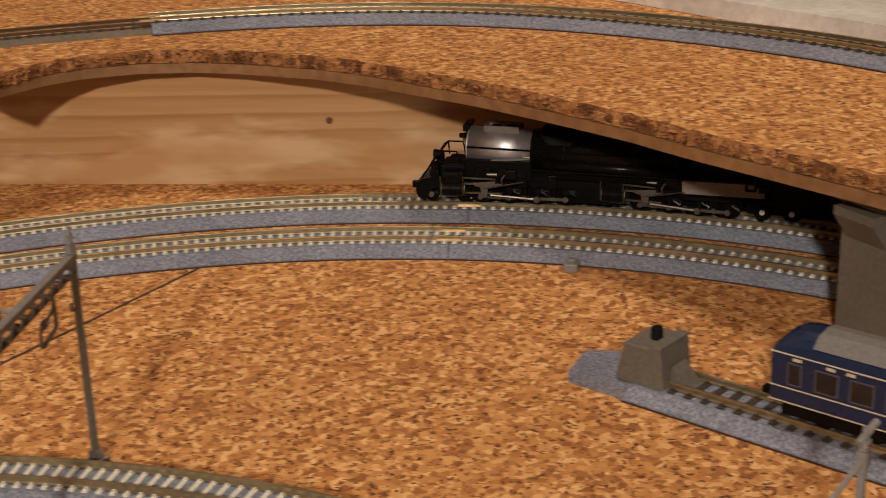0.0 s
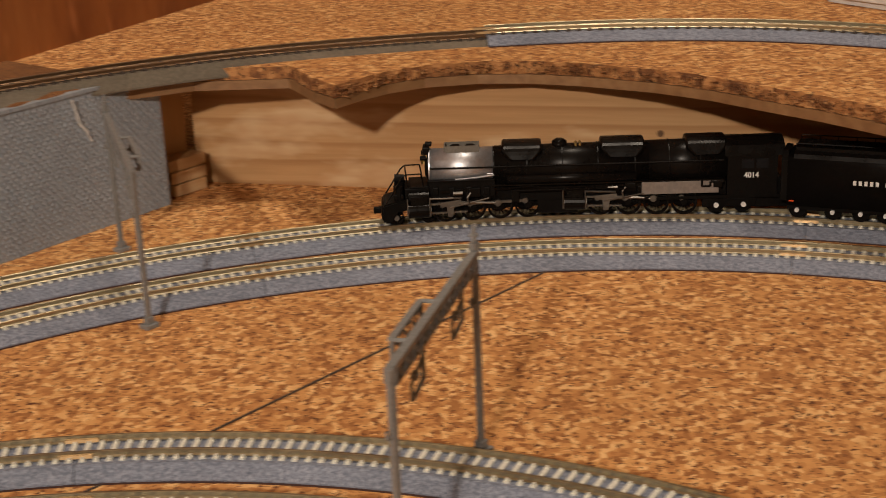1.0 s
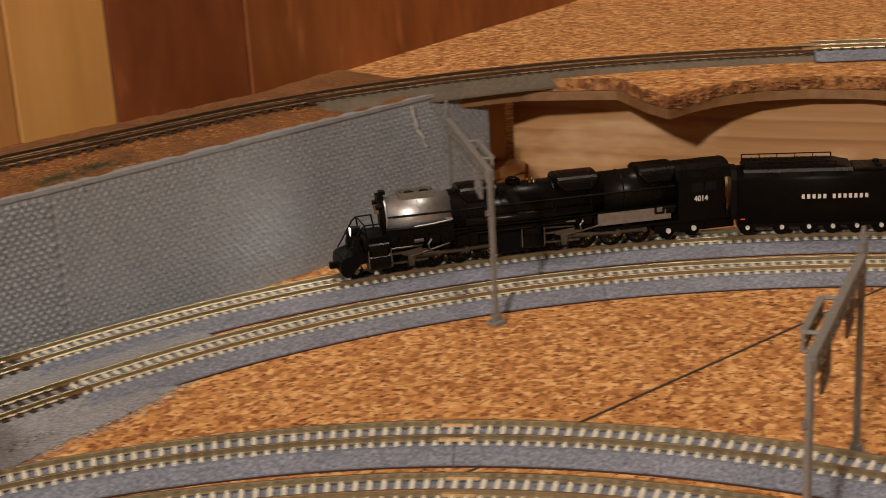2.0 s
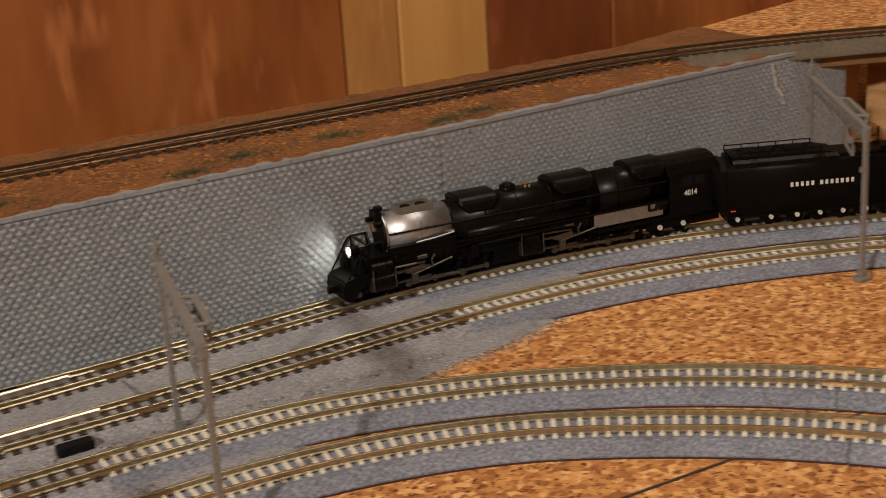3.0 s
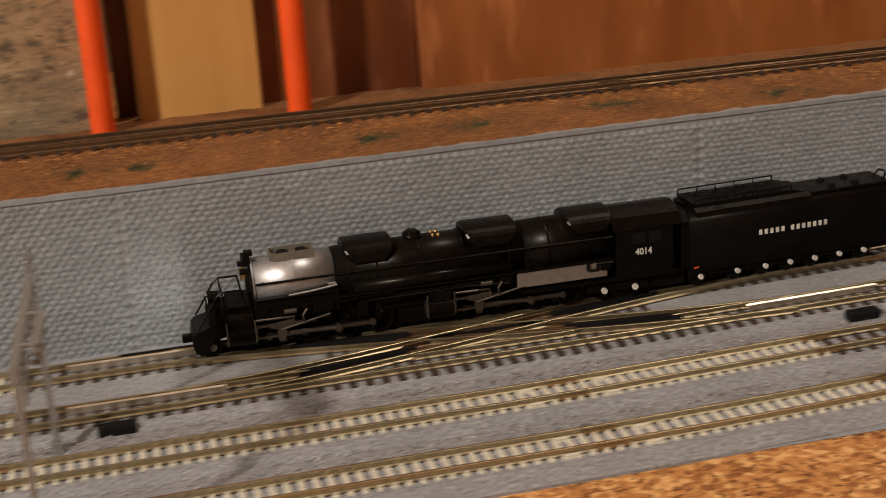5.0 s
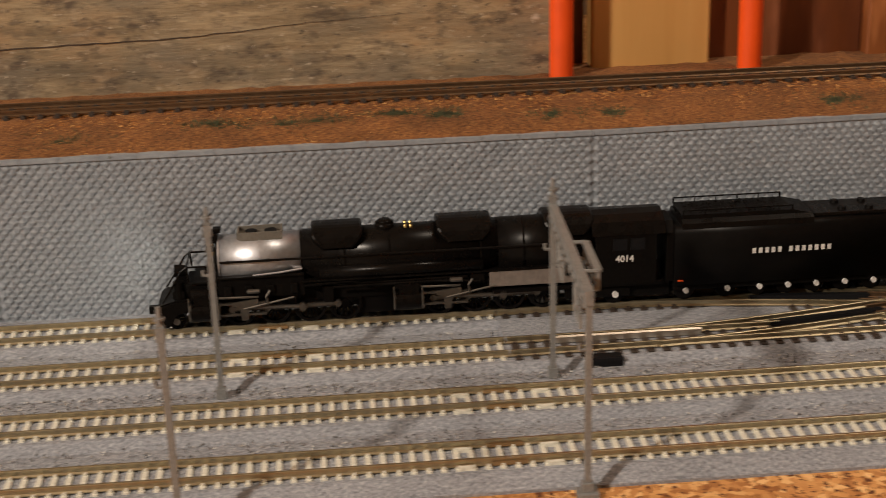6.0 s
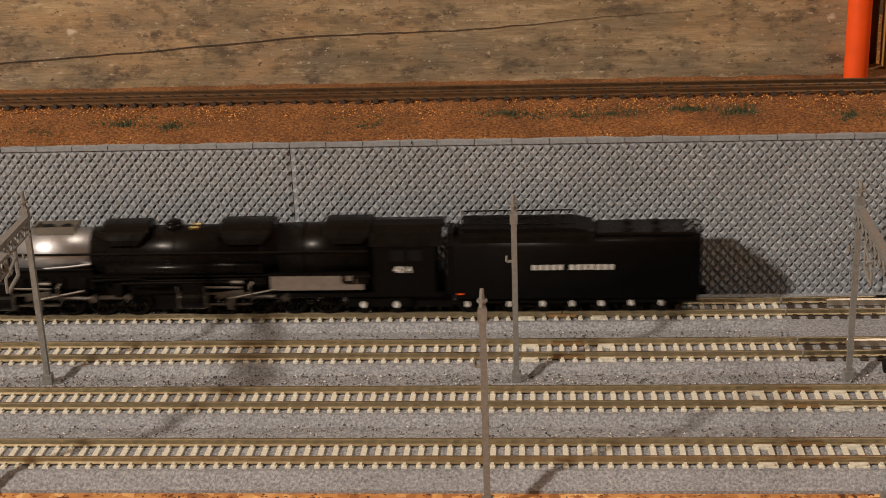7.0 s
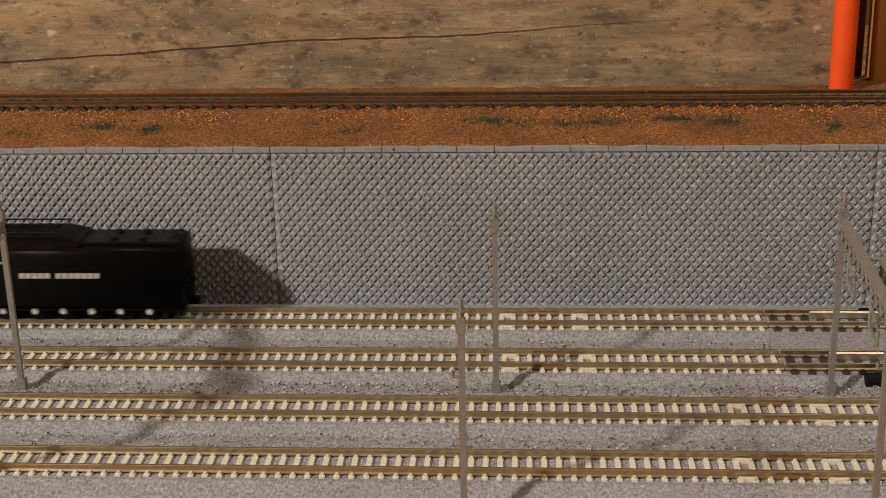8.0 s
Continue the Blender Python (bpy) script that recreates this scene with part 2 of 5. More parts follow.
# mesh helpers
def link_mesh(name, bm, mat, parent=None, label="", smooth=False):
    me = bpy.data.meshes.new(name)
    bmesh.ops.recalc_face_normals(bm, faces=bm.faces)
    bm.to_mesh(me)
    bm.free()
    for one in mat if isinstance(mat, (list, tuple)) else [mat]:
        me.materials.append(one)
    if smooth:
        for p in me.polygons:
            p.use_smooth = True
    ob = new(name, me)
    if parent:
        ob.parent = parent
    if label:
        tagged(ob, label)
    return ob


def part(name, bm, mat, parent, label="", smooth=False):
    return link_mesh(name, bm, mat, parent, label, smooth)


def thing(name, label, category, group="", kind="", m=None):
    ob = new(name)
    ob.empty_display_size = 0.01
    if m is not None:
        ob.matrix_basis = m
    return tagged(ob, label, category, group, kind)


def box(bm, x0, x1, y0, y1, z0, z1, bev=0.0, mi=0):
    vs = [bm.verts.new((x, y, z)) for x in (x0, x1) for y in (y0, y1) for z in (z0, z1)]
    fs = [bm.faces.new([vs[i] for i in q]) for q in ((0, 1, 3, 2), (4, 6, 7, 5), (0, 4, 5, 1), (2, 3, 7, 6), (0, 2, 6, 4), (1, 5, 7, 3))]
    for f in fs:
        f.material_index = mi
    if bev:
        edges = {e for f in fs for e in f.edges}
        bmesh.ops.bevel(bm, geom=list(edges), offset=bev, segments=2, affect="EDGES", profile=0.6)
    return vs


def tube(bm, p, q, r, r2=None, seg=12, cap=True):
    p, q = Vector(p), Vector(q)
    r2 = r if r2 is None else r2
    d = (q - p).normalized()
    a = d.orthogonal().normalized()
    c = d.cross(a)
    ring = lambda o, rad: [bm.verts.new(o + rad * (math.cos(2 * math.pi * i / seg) * a + math.sin(2 * math.pi * i / seg) * c)) for i in range(seg)]
    u, v = ring(p, r), ring(q, r2)
    for i in range(seg):
        bm.faces.new((u[i], u[(i + 1) % seg], v[(i + 1) % seg], v[i]))
    if cap:
        bm.faces.new(u)
        bm.faces.new(v)


def pipe(bm, pts, r, seg=6):
    for p, q in zip(pts, pts[1:]):
        tube(bm, p, q, r, None, seg)


def prism(bm, outline, z0, z1):
    """An upright solid on an outline of (x, y)."""
    lo = [bm.verts.new((x, y, z0)) for x, y in outline]
    hi = [bm.verts.new((x, y, z1)) for x, y in outline]
    k = len(outline)
    bm.faces.new(lo)
    bm.faces.new(hi)
    for i in range(k):
        bm.faces.new((lo[i], lo[(i + 1) % k], hi[(i + 1) % k], hi[i]))


def profile(bm, outline, y0, y1):
    """A solid on an outline of (x, z), from y0 to y1."""
    lo = [bm.verts.new((x, y0, z)) for x, z in outline]
    hi = [bm.verts.new((x, y1, z)) for x, z in outline]
    k = len(outline)
    bm.faces.new(lo)
    bm.faces.new(hi)
    for i in range(k):
        bm.faces.new((lo[i], lo[(i + 1) % k], hi[(i + 1) % k], hi[i]))


def section(bm, outline, x0, x1):
    """A solid on an outline of (y, z), from x0 to x1."""
    lo = [bm.verts.new((x0, y, z)) for y, z in outline]
    hi = [bm.verts.new((x1, y, z)) for y, z in outline]
    k = len(outline)
    bm.faces.new(lo)
    bm.faces.new(hi)
    for i in range(k):
        bm.faces.new((lo[i], lo[(i + 1) % k], hi[(i + 1) % k], hi[i]))


# lines in plan
class Line:
    """A smooth line in plan, walked by its length."""

    def __init__(self, pts, step=0.004):
        p = np.array(pts, float)
        s = np.r_[0, np.cumsum(np.hypot(*np.diff(p, axis=0).T))]
        k = max(2, int(s[-1] / step))
        self.s = np.linspace(0, s[-1], k)
        self.p = np.c_[np.interp(self.s, s, p[:, 0]), np.interp(self.s, s, p[:, 1])]
        self.length = s[-1]

    def at(self, s):
        return np.array([np.interp(s, self.s, self.p[:, 0]), np.interp(s, self.s, self.p[:, 1])])

    def way(self, s, e=0.003):
        s = min(max(s, 0.0), self.length)
        d = self.at(min(s + e, self.length)) - self.at(max(s - e, 0))
        return d / np.linalg.norm(d)

    def s_of_x(self, x):
        k = int(np.argmax(self.p[:, 0])) + 1
        return float(np.interp(x, self.p[:k, 0], self.s[:k]))

    def piece(self, a, b, step=0.004):
        k = max(2, int((b - a) / step) + 1)
        return [(*self.at(s), *self.way(s)) for s in np.linspace(a, b, k)]


def blend(p, d, q, e, k=14):
    """A curve from p heading along d to q heading along e."""
    p, q, d, e = (np.array(v, float) for v in (p, q, d, e))
    r = np.linalg.norm(q - p)
    return [tuple((2 * t**3 - 3 * t**2 + 1) * p + (t**3 - 2 * t**2 + t) * r * d + (3 * t**2 - 2 * t**3) * q + (t**3 - t**2) * r * e) for t in np.linspace(0, 1, k)]


def bend(y, x0, x1, centre, radius, a0, a1):
    """Straight at y from x0 to x1, then eased into an arc from a0 to a1 degrees."""
    arc = [(centre[0] + radius * math.cos(radians(a)), centre[1] + radius * math.sin(radians(a))) for a in np.linspace(a0, a1, 60)]
    h = (math.sin(radians(a0)), -math.cos(radians(a0)))
    return Line([(x0, y)] + blend((x1, y), (1, 0), arc[0], h) + arc[1:])


OUTER, INNER, UPPER = (0.5225, -0.2605), (0.3434, -0.2368), (0.595, -0.157)
LINE_1 = bend(0.099, -0.95, 0.47, OUTER, 0.348, 70, -48)
LINE_2 = bend(0.066, -0.95, 0.46, OUTER, 0.315, 70, -48)
LINE_3 = bend(0.033, -0.95, 0.39, INNER, 0.282, 60, -48)
LINE_4 = bend(0.000, -0.95, 0.36, INNER, 0.249, 60, -48)


def eased(line, knots):
    """The line pushed to its left by millimetres given at places along x, smoothly between them."""
    s = [line.s_of_x(x) for x, o in knots]
    d = np.interp(line.s, s, [o / 1000 for x, o in knots])
    d = np.convolve(np.pad(d, 12, mode="edge"), np.ones(25) / 25, "valid")
    return Line([tuple(line.at(q) + e * np.array([-line.way(q)[1], line.way(q)[0]])) for q, e in zip(line.s, d)])


LINE_1 = eased(LINE_1, [(-0.9, 0), (0.30, 0), (0.34, 2), (0.38, 5), (0.42, 9), (0.46, 11), (0.50, 12.5), (0.54, 15.5), (0.58, 17.5), (0.62, 16), (0.66, 13.3), (0.70, 11.5), (0.76, 9.2), (0.82, 8.5), (0.85, 7)])
LINE_2 = eased(LINE_2, [(-0.9, 0.5), (0.22, 0.8), (0.30, 2), (0.36, 4.5), (0.42, 6.8), (0.46, 8.5), (0.50, 11), (0.54, 13), (0.57, 14.3), (0.60, 12.5), (0.64, 10.2), (0.68, 7), (0.72, 3.5), (0.76, 1.8), (0.83, 0.8)])
LINE_3 = eased(LINE_3, [(-0.9, 0.8), (0.20, 0.2), (0.26, 1), (0.30, 3.4), (0.34, 5.6), (0.38, 5), (0.42, 3), (0.46, 0), (0.49, 0.2), (0.53, 1.9), (0.60, 2)])
LINE_4 = eased(LINE_4, [(-0.9, 1.0), (0.20, 1.0), (0.27, 1), (0.32, 4), (0.36, 6.5), (0.39, 6.5), (0.42, 4.5), (0.46, 0), (0.55, 1)])
LINE_UP = eased(bend(0.158, -0.95, 0.58, UPPER, 0.315, 84, -50), [(-0.9, -2.5), (0.55, -2.5), (0.62, -1), (0.70, -3), (0.78, -1), (0.82, -1), (0.845, 4), (0.87, 11), (0.89, 17), (0.904, 20), (0.909, 17)])


def sweep(bm, piece, outline):
    """Carries an outline of (offset to the left, z) along a piece of a line."""
    rings = []
    for x, y, dx, dy in piece:
        rings.append([bm.verts.new((x - dy * o, y + dx * o, z)) for o, z in outline])
    k = len(outline)
    for u, v in zip(rings, rings[1:]):
        for i in range(k):
            bm.faces.new((u[i], u[(i + 1) % k], v[(i + 1) % k], v[i]))
    bm.faces.new(rings[0])
    bm.faces.new(rings[-1])


def rail_outline(off, z, side=1.0, h=0.0020):
    pts = [(-0.85, 0), (0.85, 0), (0.85, 0.20), (0.32, 0.62), (0.32, 1.25), (0.52, 1.4), (0.52, 1.9), (0.38, 2.0), (-0.38, 2.0), (-0.52, 1.9), (-0.52, 1.4), (-0.32, 1.25), (-0.32, 0.62), (-0.85, 0.20)]
    return [(off + a * 0.00085, z + c * h / 2.0) for a, c in pts]


def tie_mesh(name, mat, half=0.0073, w=0.00075, h=0.0008, shoulders=True):
    bm = bmesh.new()
    box(bm, -w, w, -half, half, -h, 0.0)
    if shoulders:
        for c in (-0.0049, 0.0049):
            for o in (-0.0013, 0.0013):
                box(bm, -w * 0.55, w * 0.55, c + o - 0.0005, c + o + 0.0005, 0.0, 0.0005)
    me = bpy.data.meshes.new(name)
    bmesh.ops.recalc_face_normals(bm, faces=bm.faces)
    bm.to_mesh(me)
    bm.free()
    me.materials.append(mat)
    return me


TIE_LIGHT = tie_mesh("concrete_tie", CONCRETE_TIE)
TIE_DARK = tie_mesh("brown_tie", DARK_TIE, 0.0078, 0.0011)
TIE_SLIM = tie_mesh("brown_tie", DARK_TIE, 0.0078, 0.0009)
LATER = []


def track(line, a, b, label, group, tie=TIE_LIGHT, pitch=0.0038, rail=RAIL, z=0.0, bed=ROADBED, bed_h=0.0044, wide=0.0125):
    """One length of sectional track with moulded roadbed, two rails and its ties."""
    root = thing("track_section", label, "model railway track", group)
    piece = line.piece(a + 0.00015, b - 0.00015)
    laid = line.piece(a, b) if bed is GRAVEL else piece
    if bed:
        bm = bmesh.new()
        t = z + bed_h
        sweep(bm, laid, [(-wide, z), (-wide, z + 0.0009), (-0.0088, t), (0.0088, t), (wide, z + 0.0009), (wide, z)])
        part("roadbed", bm, bed, root, "grey-blue moulded ballast roadbed")
        if bed is ROADBED:
            # added dark strip that paints the shadow gap beneath the roadbed edge
            bm = bmesh.new()
            sweep(bm, piece, [(-wide - 0.00035, z), (-wide - 0.00035, z + 0.00045), (wide + 0.00035, z + 0.00045), (wide + 0.00035, z)])
            part("base_lip", bm, FOOT_SHADE, root, "dark red-brown strip painting the shadow gap under the roadbed")
    for o in (-0.00495, 0.00495):
        bm = bmesh.new()
        sweep(bm, piece, rail_outline(o, z + bed_h + 0.0004))
        part("rail", bm, rail, root)
    for s in (a, ):
        for o in (-0.00495, 0.00495):
            bm = bmesh.new()
            sweep(bm, line.piece(max(s - 0.0046, 0), s + 0.0046), [(o - 0.0011, z + bed_h + 0.0005), (o + 0.0010, z + bed_h + 0.0005), (o + 0.0007, z + bed_h + 0.0014), (o - 0.0008, z + bed_h + 0.0014)])
            part("rail_joiner", bm, RAIL_DULL if rail is RAIL_DULL else JOINER, root)
            if tie is TIE_LIGHT and bed is GRAVEL and s > 0.02:
                for c in (s - 0.0115, s + 0.0115):
                    bm = bmesh.new()
                    sweep(bm, line.piece(c - 0.0017, c + 0.0017), [(o - 0.0021, z + bed_h), (o - 0.0009, z + bed_h), (o - 0.0009, z + bed_h + 0.0010), (o - 0.0021, z + bed_h + 0.0010)])
                    part("joint_block", bm, CONCRETE_TIE, root, "pale moulded block beside the rail joint")
    LATER.append((root, line, a, b, pitch, tie, z + bed_h + 0.0005))
    return root


def lay_ties():
    for root, line, a, b, pitch, tie, z in LATER:
        k = max(1, int((b - a) / pitch))
        for i in range(k):
            s = a + (i + 0.5) * (b - a) / k
            p, d = line.at(s), line.way(s)
            ob = new("tie", tie)
            ob.parent = root
            ob.matrix_basis = pose(p[0], p[1], z, 0, 0, math.degrees(math.atan2(d[1], d[0])))


# the setting
def setting():
    bm = bmesh.new()
    outline = [(-1.0, -0.9), (1.5, -0.9), (1.5, 0.6), (-1.0, 0.6)]
    prism(bm, outline, -0.02, 0.0)
    tagged(link_mesh("ground", bm, CORK), "flat baseboard of orange-brown granulated cork sheet", "baseboard", kind="structure")
    bm = bmesh.new()
    box(bm, 0.318, 0.763, -0.0576, -0.0566, 0.0, 0.0003)
    tagged(link_mesh("trim", bm, DARK_TIE), "dark open joint between two cork sheets", "joint", kind="structure")
    bm = bmesh.new()
    box(bm, 0.3174, 0.3184, -0.30, -0.0567, 0.0, 0.0003)
    tagged(link_mesh("trim", bm, DARK_TIE), "dark open joint between two cork sheets", "joint", kind="structure")
    # loose ballast between and beside the straight tracks
    random.seed(5)
    bm = bmesh.new()
    edge = [(-0.95, -0.0108), (0.34, -0.0108), (0.37, 0.006), (0.40, 0.020), (0.425, 0.034), (0.44, 0.039), (0.455, 0.045), (0.472, 0.0495), (0.49, 0.052), (0.508, 0.0565), (0.53, 0.066), (0.55, 0.08)]
    ex, ey = zip(*edge)
    xs = [-0.95] + list(np.linspace(0.30, 0.55, 220))
    rows = []
    for x in xs:
        w = 0.0014 if x > 0.38 else 0.0
        y = float(np.interp(x, ex, ey)) + w * (noise.noise(Vector((x * 220, 0, 0))) + 0.6 * noise.noise(Vector((x * 900, 3, 0))))
        rows.append([bm.verts.new((x, y, 0.0002)), bm.verts.new((x, y + 0.006, 0.0018)), bm.verts.new((x, max(y + 0.009, 0.119), 0.0024))])
    for u, v in zip(rows, rows[1:]):
        for i in range(2):
            bm.faces.new((u[i], v[i], v[i + 1], u[i + 1]))
    tagged(link_mesh("gravel", bm, GRAVEL), "loose grey speckled ballast spread between the tracks", "ballast", kind="stuff")
    bm = bmesh.new()
    cols = 12000
    for i in range(cols):
        x, y = random.uniform(-0.42, 0.47), random.choice((random.uniform(0.0425, 0.0565), random.uniform(0.0425, 0.0565), random.uniform(0.0755, 0.0895), random.uniform(0.0095, 0.0235)))
        if x > 0.41 and y < 0.05 or x > 0.36 and y < 0.03:
            continue
        r = random.uniform(0.00018, 0.0005)
        z = 0.0024
        vs = [bm.verts.new((x + r * math.cos(a), y + r * math.sin(a), z)) for a in (0.3 + i, 2.4 + i, 4.5 + i)]
        top = bm.verts.new((x, y, z + r * 1.1))
        for j in range(3):
            bm.faces.new((vs[j], vs[(j + 1) % 3], top))
    for i in range(4200):
        x = random.uniform(0.36, 0.55)
        y = float(np.interp(x, ex, ey)) + random.gauss(0.0, 0.0026)
        r = random.uniform(0.00018, 0.00042)
        vs = [bm.verts.new((x + r * math.cos(a), y + r * math.sin(a), 0.0)) for a in (0.3 + i, 2.4 + i, 4.5 + i)]
        top = bm.verts.new((x, y, r * 1.1 + max(0.0, min(0.0018, 0.3 * (y - float(np.interp(x, ex, ey)))))))
        for j in range(3):
            bm.faces.new((vs[j], vs[(j + 1) % 3], top))
    mats = [plain("stone_grey", (0.30, 0.29, 0.28), 0.8), plain("stone_dark", (0.06, 0.055, 0.05), 0.8), plain("stone_pale", (0.62, 0.60, 0.57), 0.8)]
    for i, f in enumerate(bm.faces):
        f.material_index = (0, 1, 1, 0, 2, 1, 0)[(i // 3) % 7]
    tagged(link_mesh("loose_stones", bm, mats), "scattered grey, dark and pale ballast grains", "ballast", kind="stuff")
    # closing room
    for name, b6 in (("floor", (-2.2, 3, -2.6, 2, -0.80, -0.75)), ("ceiling", (-2.2, 3, -2.6, 2, 1.62, 1.68)), ("wall_north", (-2.2, 3, 0.62, 0.7, -0.75, 1.62)), ("wall_south", (-2.2, 3, -2.7, -2.6, -0.75, 1.62)), ("wall_west", (-2.3, -2.2, -2.6, 0.62, -0.75, 1.62)), ("wall_east", (3, 3.1, -2.6, 0.62, -0.75, 1.62))):
        bm = bmesh.new()
        box(bm, *b6)
        tagged(link_mesh(name, bm, PAINT), "plain warm-toned room surface", "room", kind="structure")


def upper_ground():
    # strip behind the retaining wall
    random.seed(8)
    bm = bmesh.new()
    xs = np.linspace(-0.95, 0.70, 330)
    rows = [(0.0, 0.08), (0.0045, 0.35), (0.011, 0.68), (0.02, 0.98), (0.028, 1.14), (0.075, 1.14)]
    grid = []
    for x in xs:
        y0 = wall_y(x) + 0.0005
        grid.append([bm.verts.new((x, y0 + o + (random.uniform(-0.0006, 0.0006) if 0 < i < 5 else 0), shelf(x, z) + random.uniform(-0.0004, 0.0004))) for i, (o, z) in enumerate(rows)])
    for u, v in zip(grid, grid[1:]):
        for i in range(len(rows) - 1):
            bm.faces.new((u[i], v[i], v[i + 1], u[i + 1]))
    tagged(link_mesh("ground", bm, TURF), "rust-brown ground foam along the top of the retaining wall", "scenery ground", kind="stuff")
    bm = bmesh.new()
    for i in range(36000):
        x = random.uniform(-0.42, 0.64)
        o = random.uniform(0.001, 0.050)
        y = wall_y(x) + o
        r = random.uniform(0.00022, 0.00048)
        z = shelf(x, min(o * 48, 0.96 + max(0.0, min(o - 0.02, 0.008)) * 22))
        a = random.uniform(0, 6.28)
        vs = [bm.verts.new((x + r * math.cos(a + 2.1 * j), y + r * math.sin(a + 2.1 * j), z)) for j in range(3)]
        top = bm.verts.new((x + random.uniform(-r, r), y + random.uniform(-r, r), z + r * 1.1))
        for j in range(3):
            bm.faces.new((vs[j], vs[(j + 1) % 3], top))
    foam = [plain("foam_rust", (0.42, 0.17, 0.042), 0.95), plain("foam_dark", (0.13, 0.045, 0.015), 0.95), plain("foam_gold", (0.66, 0.36, 0.12), 0.95)]
    for i, f in enumerate(bm.faces):
        f.material_index = (0, 1, 0, 2, 1, 0)[(i // 3) % 6]
    tagged(link_mesh("ground_crumbs", bm, foam), "rust, brown and gold foam crumbs", "scenery ground", kind="stuff")
    # green tufts
    for x, o, w in ((-0.30, 0.012, 6), (-0.22, 0.012, 7), (-0.165, 0.010, 8), (-0.135, 0.014, 5), (-0.118, 0.012, 5), (-0.052, 0.010, 7), (-0.004, 0.017, 5), (0.019, 0.014, 7), (0.031, 0.015, 5), (0.057, 0.018, 4), (0.073, 0.016, 5), (0.11, 0.012, 6), (0.128, 0.011, 5), (0.205, 0.012, 6), (0.243, 0.013, 7), (0.292, 0.016, 7), (0.352, 0.010, 6), (0.437, 0.012, 6), (0.474, 0.014, 6), (0.517, 0.008, 8), (0.535, 0.010, 6), (0.415, 0.006, 5)):
        bm = bmesh.new()
        for i in range(300):
            a, r = random.uniform(0, 6.28), random.gauss(0, 1) * w * 0.00085
            cx, cy = x + r * math.cos(a) * 1.5, wall_y(x) + o + r * math.sin(a) * 0.6
            h = random.uniform(0.0003, 0.0010)
            g0 = shelf(x, min(max(cy - wall_y(x), 0.0), 0.02) * 48) + 0.0003
            q = random.uniform(0.00025, 0.0005)
            vs = [bm.verts.new((cx + q * math.cos(a + 2.1 * j), cy + q * math.sin(a + 2.1 * j), g0 - 0.0006)) for j in range(3)]
            top = bm.verts.new((cx + random.uniform(-q, q), cy + random.uniform(-q, q), g0 + 0.0002 + h))
            for j in range(3):
                bm.faces.new((vs[j], vs[(j + 1) % 3], top))
        tagged(link_mesh("grass_tuft", bm, TUFT), "small dull-green foam tuft on rust-brown ground", "tuft", "tufts along the upper track")


def wall_top(x):
    return 0.0568 + 0.0028 * min(max((x - 0.12) / 0.38, 0.0), 1.0)


def shelf(x, part_up):
    return wall_top(x) + (0.0618 - wall_top(x)) * part_up


def wall_y(x):
    return 0.1185 + max(0.0, x - 0.50) * 0.058


SEAMS = [-0.465, -0.27, -0.075, 0.1205, 0.3165, 0.510, 0.7265]


